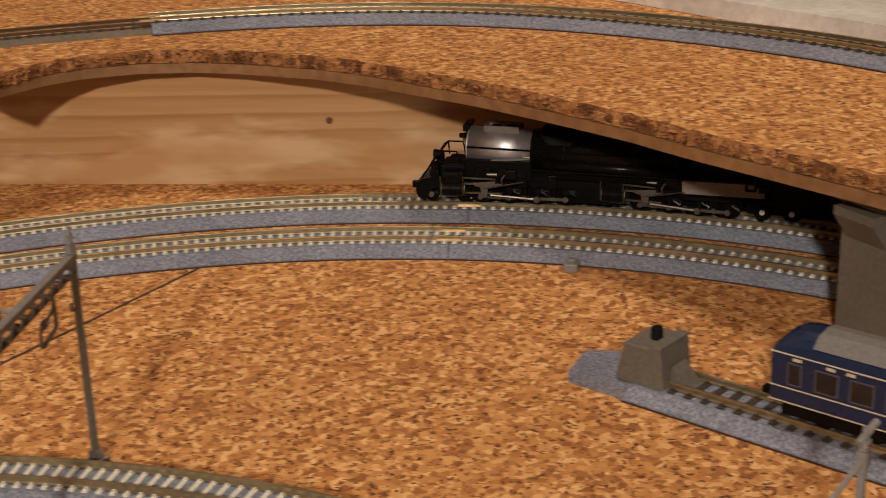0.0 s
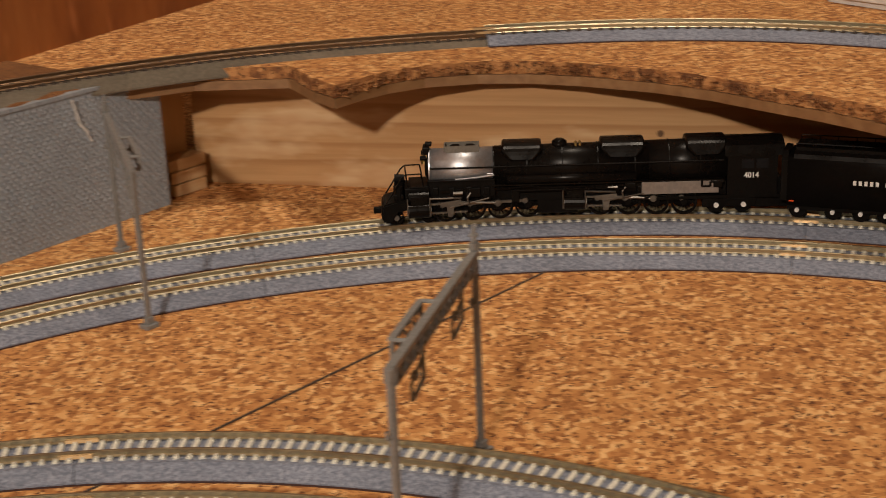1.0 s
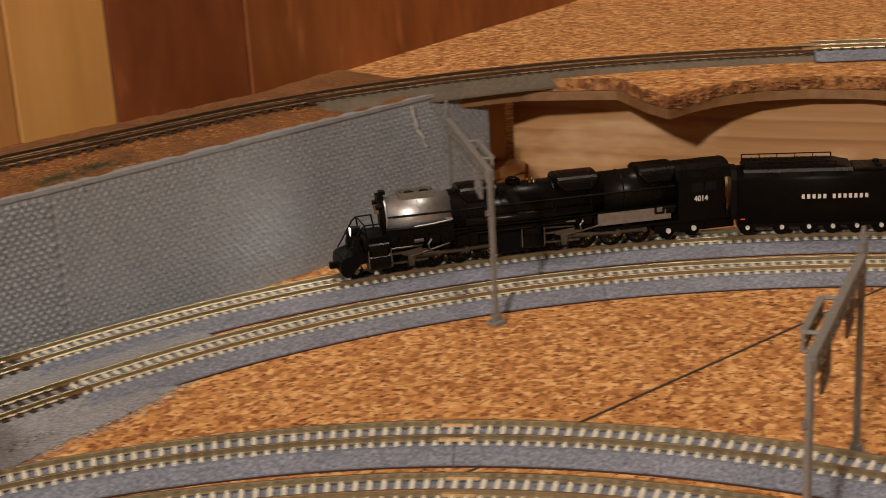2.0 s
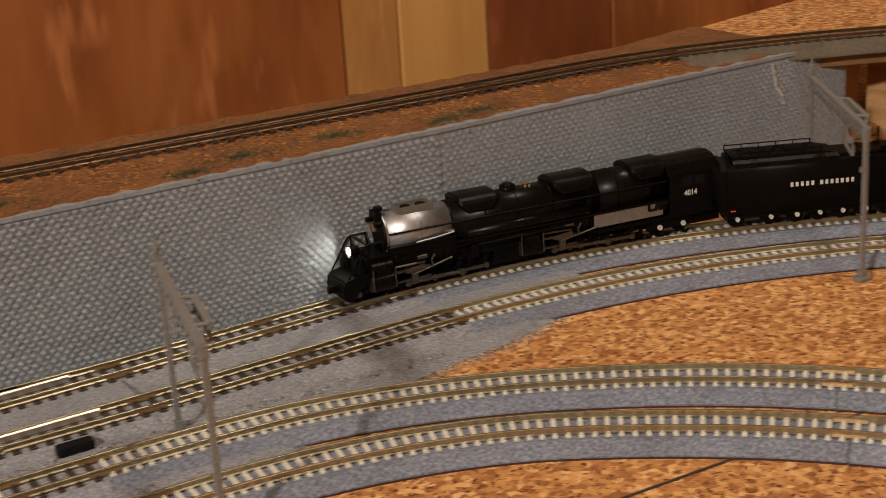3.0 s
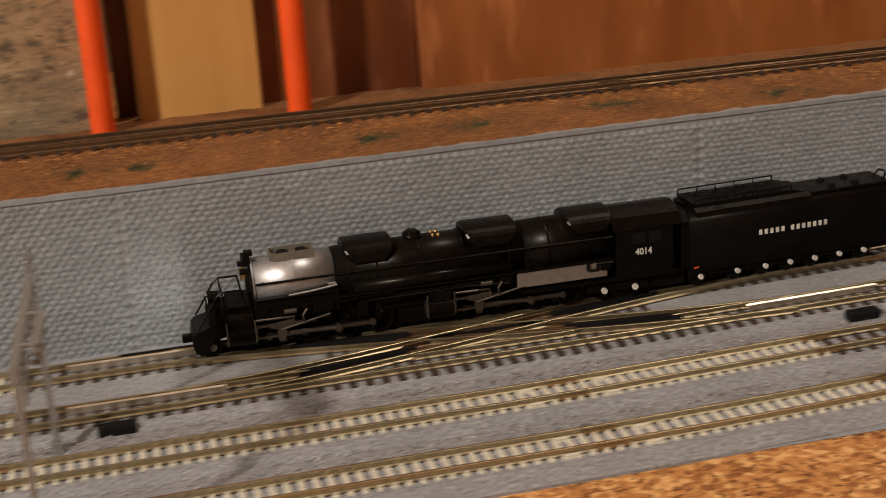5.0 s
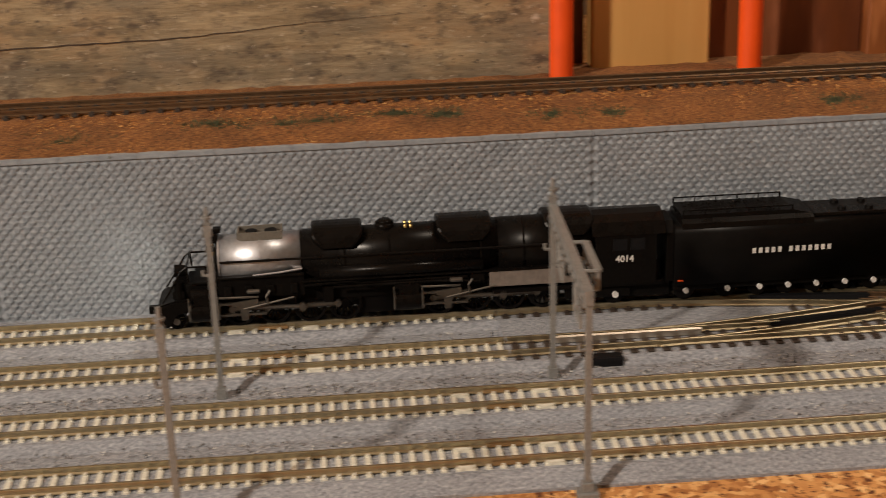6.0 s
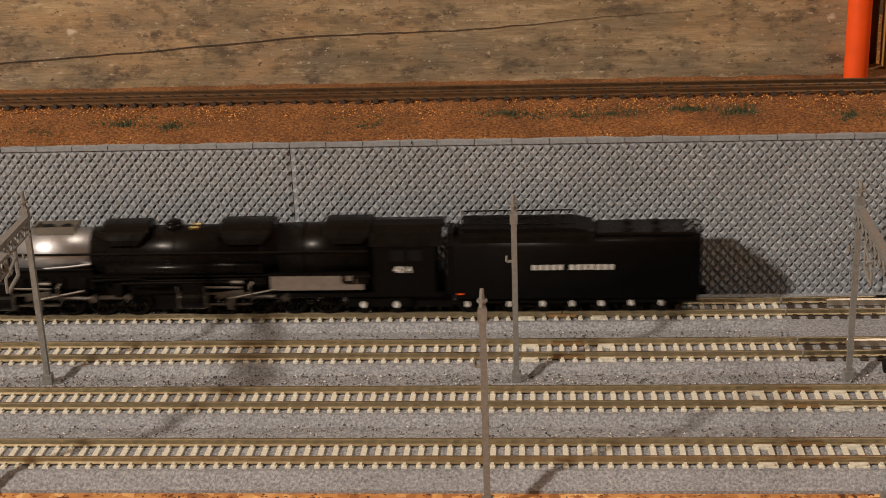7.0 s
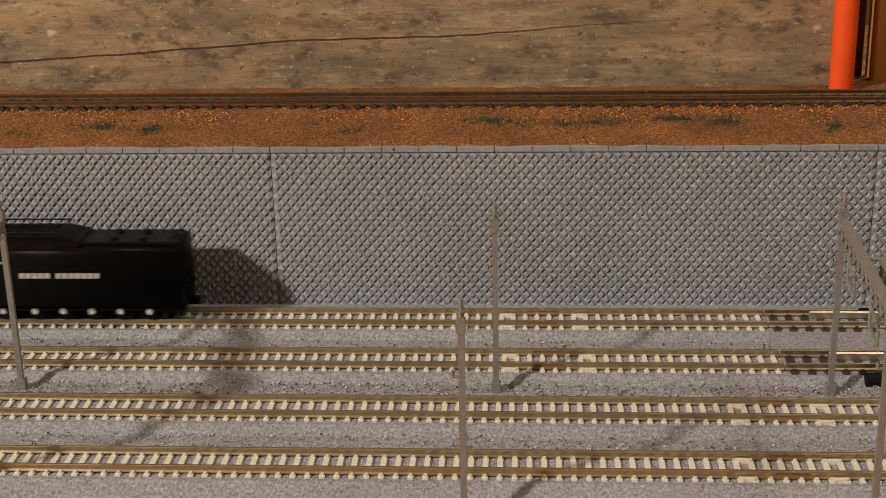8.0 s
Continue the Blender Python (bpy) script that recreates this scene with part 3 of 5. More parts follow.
def retaining_wall():
    random.seed(3)
    pw, ph = 0.0031, 0.0036
    for x0, x1 in zip(SEAMS, SEAMS[1:]):
        root = thing("retaining_wall", "grey plastic retaining wall panel with diamond stone relief", "retaining wall", "wall panels")
        y0, y1 = wall_y(x0), wall_y(x1)
        d = (y1 - y0) / (x1 - x0)
        face = lambda x, out, z: (x, y0 + (x - x0) * d - out, z)
        bm = bmesh.new()
        vs = [bm.verts.new((x, y0 + (x - x0) * d + o, z)) for x in (x0 + 0.0001, x1 - 0.0001) for o in (0, 0.003) for z in (0.0, wall_top(x) - 0.0001)]
        for q in ((0, 1, 3, 2), (4, 6, 7, 5), (0, 4, 5, 1), (2, 3, 7, 6), (0, 2, 6, 4), (1, 5, 7, 3)):
            bm.faces.new([vs[i] for i in q])
        part("panel", bm, WALL_GREY, root)
        verts, faces = [], []
        nx, nz = round((x1 - x0) / pw), int((wall_top(x1) - 0.0014) / (ph / 2))
        step = (x1 - x0) / nx
        for j in range(nz + 1):
            for i in range(nx + (j % 2)):
                cx = x0 + (i + (0.5 if j % 2 == 0 else 0.0)) * step
                cz = 0.0008 + j * ph / 2
                lim = wall_top(cx) - 0.0014
                if cz > lim - 0.0004 or cx - step * 0.5 < x0 - 1e-6 or cx + step * 0.5 > x1 + 1e-6:
                    continue
                a, c = step * 0.46, ph * 0.46
                h = random.uniform(0.00068, 0.00090) * (0.6 if x0 > 0.5 else 1.0)
                tx, tz = random.uniform(-0.07, 0.07) * step, random.uniform(-0.13, 0.0) * ph
                k = len(verts)
                verts += [face(cx - a, 0.00002, cz), face(cx, 0.00002, max(cz - c, 0.0)), face(cx + a, 0.00002, cz), face(cx, 0.00002, min(cz + c, lim))]
                verts += [face(cx + tx - a * 0.50, h, cz + tz), face(cx + tx, h * 1.05, cz + tz - c * 0.50), face(cx + tx + a * 0.50, h * 0.9, cz + tz), face(cx + tx, h * 0.55, min(cz + tz + c * 0.52, lim))]
                faces += [(k + q, k + (q + 1) % 4, k + 4 + (q + 1) % 4, k + 4 + q) for q in range(4)] + [(k + 4, k + 5, k + 6, k + 7)]
        me = bpy.data.meshes.new("stones")
        me.from_pydata(verts, [], faces)
        me.materials.append(WALL_GREY)
        ob = new("stones", me)
        ob.parent = root
        tagged(ob, "rows of small diamond-shaped moulded stones", kind="stuff")
        m = round((x1 - x0) / 0.0124)
        for i in range(m):
            bm = bmesh.new()
            a, c = x0 + (x1 - x0) * i / m + 0.00015, x0 + (x1 - x0) * (i + 1) / m - 0.00015
            vs = [bm.verts.new((x, y0 + (x - x0) * d + o, z)) for x in (a, c) for o in (-0.0007, 0.0034) for z in (wall_top(x) - 0.0010, wall_top(x) + 0.0005)]
            for q in ((0, 1, 3, 2), (4, 6, 7, 5), (0, 4, 5, 1), (2, 3, 7, 6), (0, 2, 6, 4), (1, 5, 7, 3)):
                bm.faces.new([vs[w] for w in q])
            part("coping_stone", bm, WALL_GREY, root)


# boards behind
def board(name, label, mat, x0, x1, y0, y1=None, z0=0.045, z1=0.40, thick=0.012):
    y1 = y0 if y1 is None else y1
    bm = bmesh.new()
    prism(bm, [(x0, y0), (x1, y1), (x1, y1 + thick), (x0, y0 + thick)], z0, z1)
    bmesh.ops.bevel(bm, geom=list(bm.edges), offset=0.0007, segments=1, affect="EDGES")
    return tagged(link_mesh(name, bm, mat), label, "board", kind="structure")


def backdrop():
    random.seed(14)
    board("wall_timber", "weathered grey-brown old timber plank with stains and knocks", TIMBER, -0.95, 0.117, 0.179, None, 0.045, 0.45, 0.03)
    bm = bmesh.new()
    pts = [(-0.30, 0.0640), (-0.19, 0.0725), (-0.14, 0.0755), (-0.075, 0.0800), (-0.073, 0.0803), (-0.045, 0.0806), (-0.02, 0.0812), (0.005, 0.0828), (0.03, 0.0850), (0.055, 0.0862), (0.085, 0.0882)]
    gap = lambda x: 0.00042 if x < -0.05 else max(0.00004, 0.00042 - 0.0031 * (x + 0.05))
    fine = []
    for p, q in zip(pts, pts[1:]):
        fine += [(p[0] + (q[0] - p[0]) * i / 6, p[1] + (q[1] - p[1]) * i / 6 + random.uniform(-0.00022, 0.00022)) for i in range(6)]
    for p, q in zip(fine, fine[1:]):
        vs = [bm.verts.new(v) for v in ((p[0], 0.1786, p[1]), (q[0], 0.1786, q[1]), (q[0], 0.1786, q[1] + gap(q[0])), (p[0], 0.1786, p[1] + gap(p[0])))]
        bm.faces.new(vs)
    tagged(link_mesh("trim", bm, DARK_TIE), "long dark drying crack in the old timber", "crack", kind="structure")
    # added filler set back in the gap; its dark colour stands for shade
    board("wall_gap", "dark filler strip between timber and board, shade of the gap put into its colour", DARK_PLY, 0.1245, 0.1322, 0.200, None)
    board("wall_board", "tan smooth plywood board", TAN_PLY, 0.1324, 0.1762, 0.185)
    board("wall_board", "dark red-brown plywood board", DARK_PLY, 0.1764, 0.236, 0.192)
    board("wall_board", "brown stained plywood board with vertical grain", BROWN_PLY, 0.2362, 0.506, 0.186)
    board("wall_board", "mid-brown plywood strip", MID_PLY, 0.5062, 0.532, 0.187)
    board("wall_board", "pale tan plywood strip", TAN_PLY, 0.5322, 0.574, 0.1865)
    board("wall_board", "dark brown plywood board", RUST_PLY, 0.5742, 0.640, 0.187, 0.188)
    board("wall_board", "brown stained plywood board running away", BROWN_PLY, 0.6402, 1.05, 0.1878, 0.299)
    for x0, x1 in ((0.1192, 0.1197), (0.1880, 0.1865)):
        bm = bmesh.new()
        tube(bm, (x0, 0.1735, 0.055), (x1, 0.1735, 0.32), 0.0042, None, 28, False)
        tagged(link_mesh("orange_tube", bm, ORANGE, None, "", True), "bright orange plastic tube standing against the boards", "tube", "orange tubes")


# plateau at the end of the layout
EDGE = [(0.7603, 0.0856), (0.748, 0.0575), (0.744, 0.042), (0.759, 0.043), (0.7748, 0.0415), (0.791, 0.0355), (0.808, 0.0205), (0.8195, 0.002), (0.8265, -0.0195), (0.832, -0.052), (0.8318, -0.078), (0.8275, -0.104), (0.824, -0.13), (0.8175, -0.158), (0.813, -0.176), (0.8065, -0.20), (0.7975, -0.224), (0.789, -0.252), (0.780, -0.281), (0.772, -0.305), (0.757, -0.345), (0.745, -0.40)]


def plateau():
    random.seed(11)
    back = [(0.76, -0.55), (1.35, -0.55), (1.35, 0.36), (0.93, 0.30), (0.60, 0.184), (0.60, 0.16), (0.70, 0.1345), (0.735, 0.118)]
    dense = []
    for p, q in zip(EDGE, EDGE[1:]):
        k = 7
        for i in range(k):
            t = i / k
            dense.append((p[0] + (q[0] - p[0]) * t, p[1] + (q[1] - p[1]) * t))
    rough = [(x + random.uniform(-0.0011, 0.0011), y + random.uniform(-0.0011, 0.0011)) for x, y in dense]
    bm = bmesh.new()
    prism(bm, [(x + 0.001, y) for x, y in rough] + back, 0.0552, 0.0605)
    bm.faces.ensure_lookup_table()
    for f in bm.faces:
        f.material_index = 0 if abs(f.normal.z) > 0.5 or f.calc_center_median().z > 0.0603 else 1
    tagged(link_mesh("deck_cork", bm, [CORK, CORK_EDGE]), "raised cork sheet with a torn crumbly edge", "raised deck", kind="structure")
    bm = bmesh.new()
    for i in range(2600):
        p = dense[random.randrange(7, len(dense))]
        r = random.uniform(0.0006, 0.0016)
        c = Vector((p[0] + random.uniform(-0.0006, 0.0012), p[1] + random.uniform(-0.002, 0.002), random.uniform(0.0558, 0.0600)))
        vs = [bm.verts.new(c + Vector((random.uniform(-r, r), random.uniform(-r, r), random.uniform(-r, r) * 0.6))) for j in range(4)]
        for q in ((0, 1, 2), (0, 1, 3), (1, 2, 3), (0, 2, 3)):
            bm.faces.new([vs[w] for w in q])
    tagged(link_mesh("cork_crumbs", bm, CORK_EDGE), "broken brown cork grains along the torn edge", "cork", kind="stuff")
    bm = bmesh.new()
    prism(bm, dense + back, 0.0510, 0.0550)
    tagged(link_mesh("deck_board", bm, PLY), "thin plywood deck under the cork", "raised deck", kind="structure")
    # pine board under the deck
    a, b2 = Vector((0.7565, 0.1480)), Vector((0.945, -0.225))
    d = (b2 - a).normalized()
    nrm = Vector((-d.y, d.x))
    bm = bmesh.new()
    box(bm, 0, (b2 - a).length, 0.0, 0.012, 0.0, 0.0508)
    ob = link_mesh("wall_pine", bm, PINE)
    ob.matrix_basis = pose(a.x, a.y, 0, 0, 0, math.degrees(math.atan2(d.y, d.x)))
    tagged(ob, "pale knotty pine board standing under the deck", "board", kind="structure")
    s = (Vector((0.8752, -0.0305)) - a).dot(d)
    bm = bmesh.new()
    tube(bm, (s, -0.0001, 0.0280), (s, 0.0002, 0.0280), 0.0015, None, 12)
    knot = part("knot", bm, plain("knot_wood", (0.10, 0.05, 0.02), 0.7), ob, "dark round knot")
    bm = bmesh.new()
    box(bm, 0.736, 0.7535, 0.150, 0.158, 0.0, 0.0508, 0.0006)
    tagged(link_mesh("deck_post", bm, MID_PLY), "brown wooden post carrying the deck", "post")
    for i in range(3):
        bm = bmesh.new()
        box(bm, 0.733, 0.752 + 0.001 * i, 0.1365 + 0.001 * i, 0.149, 0.0003 + 0.0055 * i, 0.0055 + 0.0055 * i, 0.0004)
        tagged(link_mesh("wood_block", bm, PINE), "small pale offcut of wood stacked by the post", "offcut", "stacked offcuts")
    bm = bmesh.new()
    prism(bm, [(1.00, -0.04), (0.981, -0.12), (0.957, -0.188), (0.940, -0.244), (0.925, -0.29), (0.905, -0.36), (1.33, -0.5), (1.33, 0.02)], 0.0607, 0.069)
    bmesh.ops.bevel(bm, geom=list(bm.edges), offset=0.003, segments=2, affect="EDGES")
    tagged(link_mesh("plaster_sheet", bm, PLASTER), "rough white plaster sheet lying on the cork", "plaster", kind="structure")
    bm = bmesh.new()
    bmesh.ops.create_grid(bm, x_segments=18, y_segments=10, size=1.0)
    for v in bm.verts:
        d = min(1.0, math.hypot(v.co.x, v.co.y))
        v.co = Vector((v.co.x * 0.026, v.co.y * 0.010, 0.0035 * (1 - d) ** 0.7 + noise.noise(v.co * 6) * 0.0006 - 0.001))
    ob = tagged(link_mesh("plaster_patch", bm, DECK_GREY, None, "", True), "smooth grey-brown plaster patch at the bridge end", "plaster")
    ob.matrix_basis = pose(0.660, 0.1405, 0.0608, 0, 0, 2)
    # pier
    root = thing("bridge_pier", "dark grey plastic pier standing on cork under the deck", "pier")
    bm = bmesh.new()
    prism(bm, [(0.0, -0.02), (0.0, 0.0), (0.026, 0.0), (0.026, -0.02)], 0.0, 0.046)
    part("shaft", bm, PIER_GREY, root)
    bm = bmesh.new()
    box(bm, -0.002, 0.028, -0.022, 0.002, 0.0462, 0.0508, 0.0006)
    part("cap", bm, PIER_GREY, root)
    bm = bmesh.new()
    profile(bm, [(-0.0060, 0.0460), (-0.0060, 0.0432), (0.0002, 0.0345), (0.0002, 0.0460)], -0.018, -0.002)
    part("corbel", bm, PIER_GREY, root)
    root.matrix_basis = pose(0.795, -0.276, 0, 0, 0, -28)


# catenary poles
def mast(root, x, y, h, foot=0.0, pin=True):
    bm = bmesh.new()
    box(bm, x - 0.0008, x + 0.0008, y - 0.0007, y + 0.0007, foot, h)
    part("post", bm, POLE_GREY, root)
    bm = bmesh.new()
    k = 0.55 if foot > 0 else 1.0
    box(bm, x - 0.0028 * k, x + 0.0028 * k, y - 0.0023 * k, y + 0.0023 * k, foot - 0.001 * (foot > 0), foot + 0.0016 * k, 0.0003)
    box(bm, x - 0.0014, x + 0.0014, y - 0.0013, y + 0.0013, foot + 0.0016 * k, foot + 0.0040 * k)
    part("foot", bm, POLE_GREY, root)
    bm = bmesh.new()
    if pin:
        tube(bm, (x, y, h), (x, y, h + 0.0045), 0.0008, 0.0005, 8)
        tube(bm, (x, y, h + 0.0012), (x, y, h + 0.0018), 0.0013, None, 8)
    box(bm, x - 0.0011, x + 0.0011, y - 0.0010, y + 0.0010, h - 0.004, h - 0.0005)
    part("cap", bm, POLE_GREY, root)
    bm = bmesh.new()
    pipe(bm, [(x, y, h * 0.72), (x - 0.0022, y, h * 0.72), (x - 0.0022, y, h * 0.75)], 0.00045)
    part("bracket", bm, POLE_GREY, root)


def gantry(far, near, h, label, foot_far=0.003, foot_near=0.0, side=1):
    root = thing("catenary_gantry", label, "catenary gantry", "catenary supports")
    (x0, y0), (x1, y1) = far, near
    mast(root, x0, y0, h, foot_far)
    mast(root, x1, y1, h - 0.0026, foot_near, False)
    d = Vector((x1 - x0, y1 - y0, 0))
    length = d.length
    d.normalize()
    turn = pose(x0, y0, 0, 0, 0, math.degrees(math.atan2(d.y, d.x)))
    bm = bmesh.new()
    z = h - 0.0035
    box(bm, -0.001, length + 0.001, -0.0011, 0.0011, z, z + 0.0008)
    box(bm, -0.001, length + 0.001, -0.0011, -0.0008, z - 0.0009, z)
    box(bm, -0.001, length + 0.001, 0.0008, 0.0011, z - 0.0009, z)
    k = int(length / 0.006)
    for i in range(k):
        a = length * i / k
        c = length * (i + 1) / k
        for y in (-0.0010, 0.0010):
            pipe(bm, [(a, y, z - 0.004), ((a + c) / 2, y, z - 0.001), (c, y, z - 0.004)], 0.0003, 4)
    box(bm, 0.002, length - 0.002, -0.0010, 0.0010, z - 0.0045, z - 0.0040)
    bm.transform(turn)
    part("beam", bm, POLE_GREY, root)
    for f in (0.26, 0.74):
        bm = bmesh.new()
        a = length * f
        pipe(bm, [(a - 0.005, 0, z - 0.003), (a - 0.005, 0, z - 0.013), (a + 0.004, 0, z - 0.0145)], 0.0006, 6)
        pipe(bm, [(a - 0.005, 0, z - 0.0075), (a + 0.005, 0, z - 0.0105), (a + 0.005, 0, z - 0.0145)], 0.00045, 6)
        tube(bm, (a + 0.001, 0, z - 0.0092), (a + 0.0025, 0, z - 0.0097), 0.0011, None, 8)
        bm.transform(turn)
        part("dropper", bm, POLE_GREY, root)
    bm = bmesh.new()
    out = 0.0044 * side
    for f in (0.48, 0.80):
        pipe(bm, [(length * f, 0, z + 0.0004), (length * f, out, z + 0.0004), (length * f, out, z - 0.0046), (length * f, 0, z - 0.0030)], 0.00055, 6)
    box(bm, length * 0.48, length * 0.80, out - 0.0009, out + 0.0009, z, z + 0.0008)
    box(bm, length * 0.48, length * 0.80, out - 0.0004, out + 0.0004, z - 0.0048, z - 0.0042)
    k = 4
    for i in range(k):
        a, c = length * (0.48 + 0.32 * i / k), length * (0.48 + 0.32 * (i + 1) / k)
        pipe(bm, [(a, out, z - 0.0044), ((a + c) / 2, out, z), (c, out, z - 0.0044)], 0.0003, 4)
    bm.transform(turn)
    part("feeder_frame", bm, POLE_GREY, root)
    return root


def ring(centre, radius, degrees):
    return (centre[0] + radius * math.cos(radians(degrees)), centre[1] + radius * math.sin(radians(degrees)))


def supports():
    gantry((0.0964, 0.0512), (0.0945, -0.0150), 0.0584, "grey plastic catenary gantry over two yard tracks")
    gantry((-0.1415, 0.0512), (-0.1400, -0.0150), 0.0584, "grey plastic catenary gantry over two yard tracks")
    gantry((0.3773, 0.0535), (0.3640, -0.0160), 0.0584, "grey plastic catenary gantry where the tracks begin to curve")
    gantry((0.674, 0.0986), (0.628, 0.0234), 0.0600, "grey plastic catenary gantry with glue marks over the curve", 0.0, 0.0)
    gantry((0.6228, -0.1297), (0.5531, -0.1630), 0.0630, "grey plastic catenary gantry over the inner curve", 0.0, 0.0, -1)
    root = thing("catenary_pole", "grey plastic catenary pole with bracket arm beside the inner curve", "catenary pole", "catenary supports")
    mast(root, 0.628, -0.3312, 0.0545, 0.0)
    bm = bmesh.new()
    pipe(bm, [(0.6262, -0.3306, 0.0560), (0.6320, -0.3322, 0.0585)], 0.0008, 8)
    pipe(bm, [(0.6280, -0.3312, 0.0520), (0.6188, -0.3283, 0.0470), (0.6080, -0.3250, 0.0440)], 0.0006, 8)
    part("bracket_arm", bm, POLE_GREY, root)
    root = thing("glue_streak", "dried whitish glue streaks on the grey wall", "glue")
    random.seed(21)
    for (xa, za), (xb, zb), w in (((0.6790, 0.0575), (0.6815, 0.0470), 0.0009), ((0.6815, 0.0470), (0.6850, 0.0425), 0.0011), ((0.6842, 0.0430), (0.6865, 0.0385), 0.0006)):
        bm = bmesh.new()
        k = 8
        ys = lambda x: wall_y(x) - 0.0016
        left = [bm.verts.new((xa + (xb - xa) * i / k - w * random.uniform(0.4, 1), ys(xa), za + (zb - za) * i / k)) for i in range(k + 1)]
        right = [bm.verts.new((xa + (xb - xa) * i / k + w * random.uniform(0.4, 1), ys(xa), za + (zb - za) * i / k)) for i in range(k + 1)]
        for i in range(k):
            bm.faces.new((left[i], right[i], right[i + 1], left[i + 1]))
        part("streak", bm, PLASTER, root)
    for x, y, f in ((0.0, 0.0512, 0.003), (-0.0062, -0.0205, 0.0)):
        root = thing("catenary_pole", "single grey plastic catenary pole standing in the ballast", "catenary pole", "catenary supports")
        mast(root, x, y, 0.0555, f)
    bm = bmesh.new()
    box(bm, -0.0032, 0.0032, -0.0025, 0.0025, 0.0, 0.0032, 0.0005)
    box(bm, -0.0012, 0.0012, -0.0012, 0.0012, 0.0032, 0.0045, 0.0003)
    ob = tagged(link_mesh("pole_socket", bm, POLE_GREY), "small empty grey pole socket beside the roadbed", "pole socket")
    p = ring(OUTER, 0.2995, math.degrees(math.atan2(-0.178 + 0.2605, 0.806 - 0.5225)))
    ob.matrix_basis = pose(p[0], p[1], 0, 0, 0, 20)


# tracks
def tracks():
    light = "track length with pale concrete ties and brass-toned rails on grey roadbed"
    for line, stops, dark in (
        (LINE_3, [-0.95, -0.70, -0.452, -0.172, 0.0790, 0.24, 0.322], (0.322, 0.348)),
        (LINE_4, [-0.95, -0.70, -0.452, -0.175, 0.0765, 0.24, 0.326], (0.326, 0.355)),
    ):
        cuts = [line.s_of_x(x) for x in stops]
        end = line.length
        brown = line.s_of_x(dark[1])
        for a, b in zip(cuts, cuts[1:]):
            track(line, a, b, light, "yard and curve track lengths", bed=GRAVEL)
        track(line, cuts[-1], brown, "very short track length with dark brown ties", "yard and curve track lengths", TIE_SLIM, 0.0050, bed=GRAVEL)
        cuts = list(np.linspace(brown, end, 1 + round((end - brown) / 0.2)))
        for a, b in zip(cuts, cuts[1:]):
            track(line, a, b, light, "yard and curve track lengths")
    for line in (LINE_1, LINE_2):
        shift = 0.006 if line is LINE_1 else 0.0075
        stops = [-0.95, -0.70, -0.452, -0.204, 0.008 + shift, 0.0849]
        cuts = [line.s_of_x(x) for x in stops]
        for a, b in zip(cuts, cuts[1:]):
            track(line, a, b, light, "yard and curve track lengths", bed=GRAVEL)
        cuts = [line.s_of_x(0.3735), line.s_of_x(0.430), line.s_of_x(0.488)]
        for a, b in zip(cuts, cuts[1:]):
            track(line, a, b, "short track length with dark brown ties", "yard and curve track lengths", TIE_DARK, 0.0048, bed=GRAVEL)
        end = line.length
        cuts = list(np.linspace(cuts[2], end, 1 + round((end - cuts[2]) / 0.2)))
        for a, b in zip(cuts, cuts[1:]):
            track(line, a, b, light, "yard and curve track lengths")
    # upper line
    cuts = [LINE_UP.s_of_x(x) for x in (-0.95, -0.45, -0.2, 0.05, 0.30, 0.55)]
    for a, b in zip(cuts, cuts[1:]):
        track(LINE_UP, a, b, "upper track length with dark ties sunk in brown ground foam", "upper track lengths", TIE_SLIM, 0.0056, RAIL_DULL, 0.0604, None, 0.0026)
    mid = LINE_UP.s_of_x(0.645)
    track(LINE_UP, cuts[-1], mid, "upper track length with dark ties sunk in brown ground foam", "upper track lengths", TIE_SLIM, 0.0056, RAIL_DULL, 0.0604, None, 0.0026)
    far = LINE_UP.s_of_x(0.842)
    track(LINE_UP, mid, far, "bridge track length on a plain grey-brown deck", "upper track lengths", TIE_DARK, 0.0048, RAIL_DULL, 0.0565, DECK_GREY, 0.0066, 0.0105)
    rest = list(np.linspace(far, LINE_UP.length, 4))
    for a, b in zip(rest, rest[1:]):
        track(LINE_UP, a, b, "upper track length with dark ties on grey roadbed over cork", "upper track lengths", TIE_DARK, 0.0048, RAIL, 0.0606)


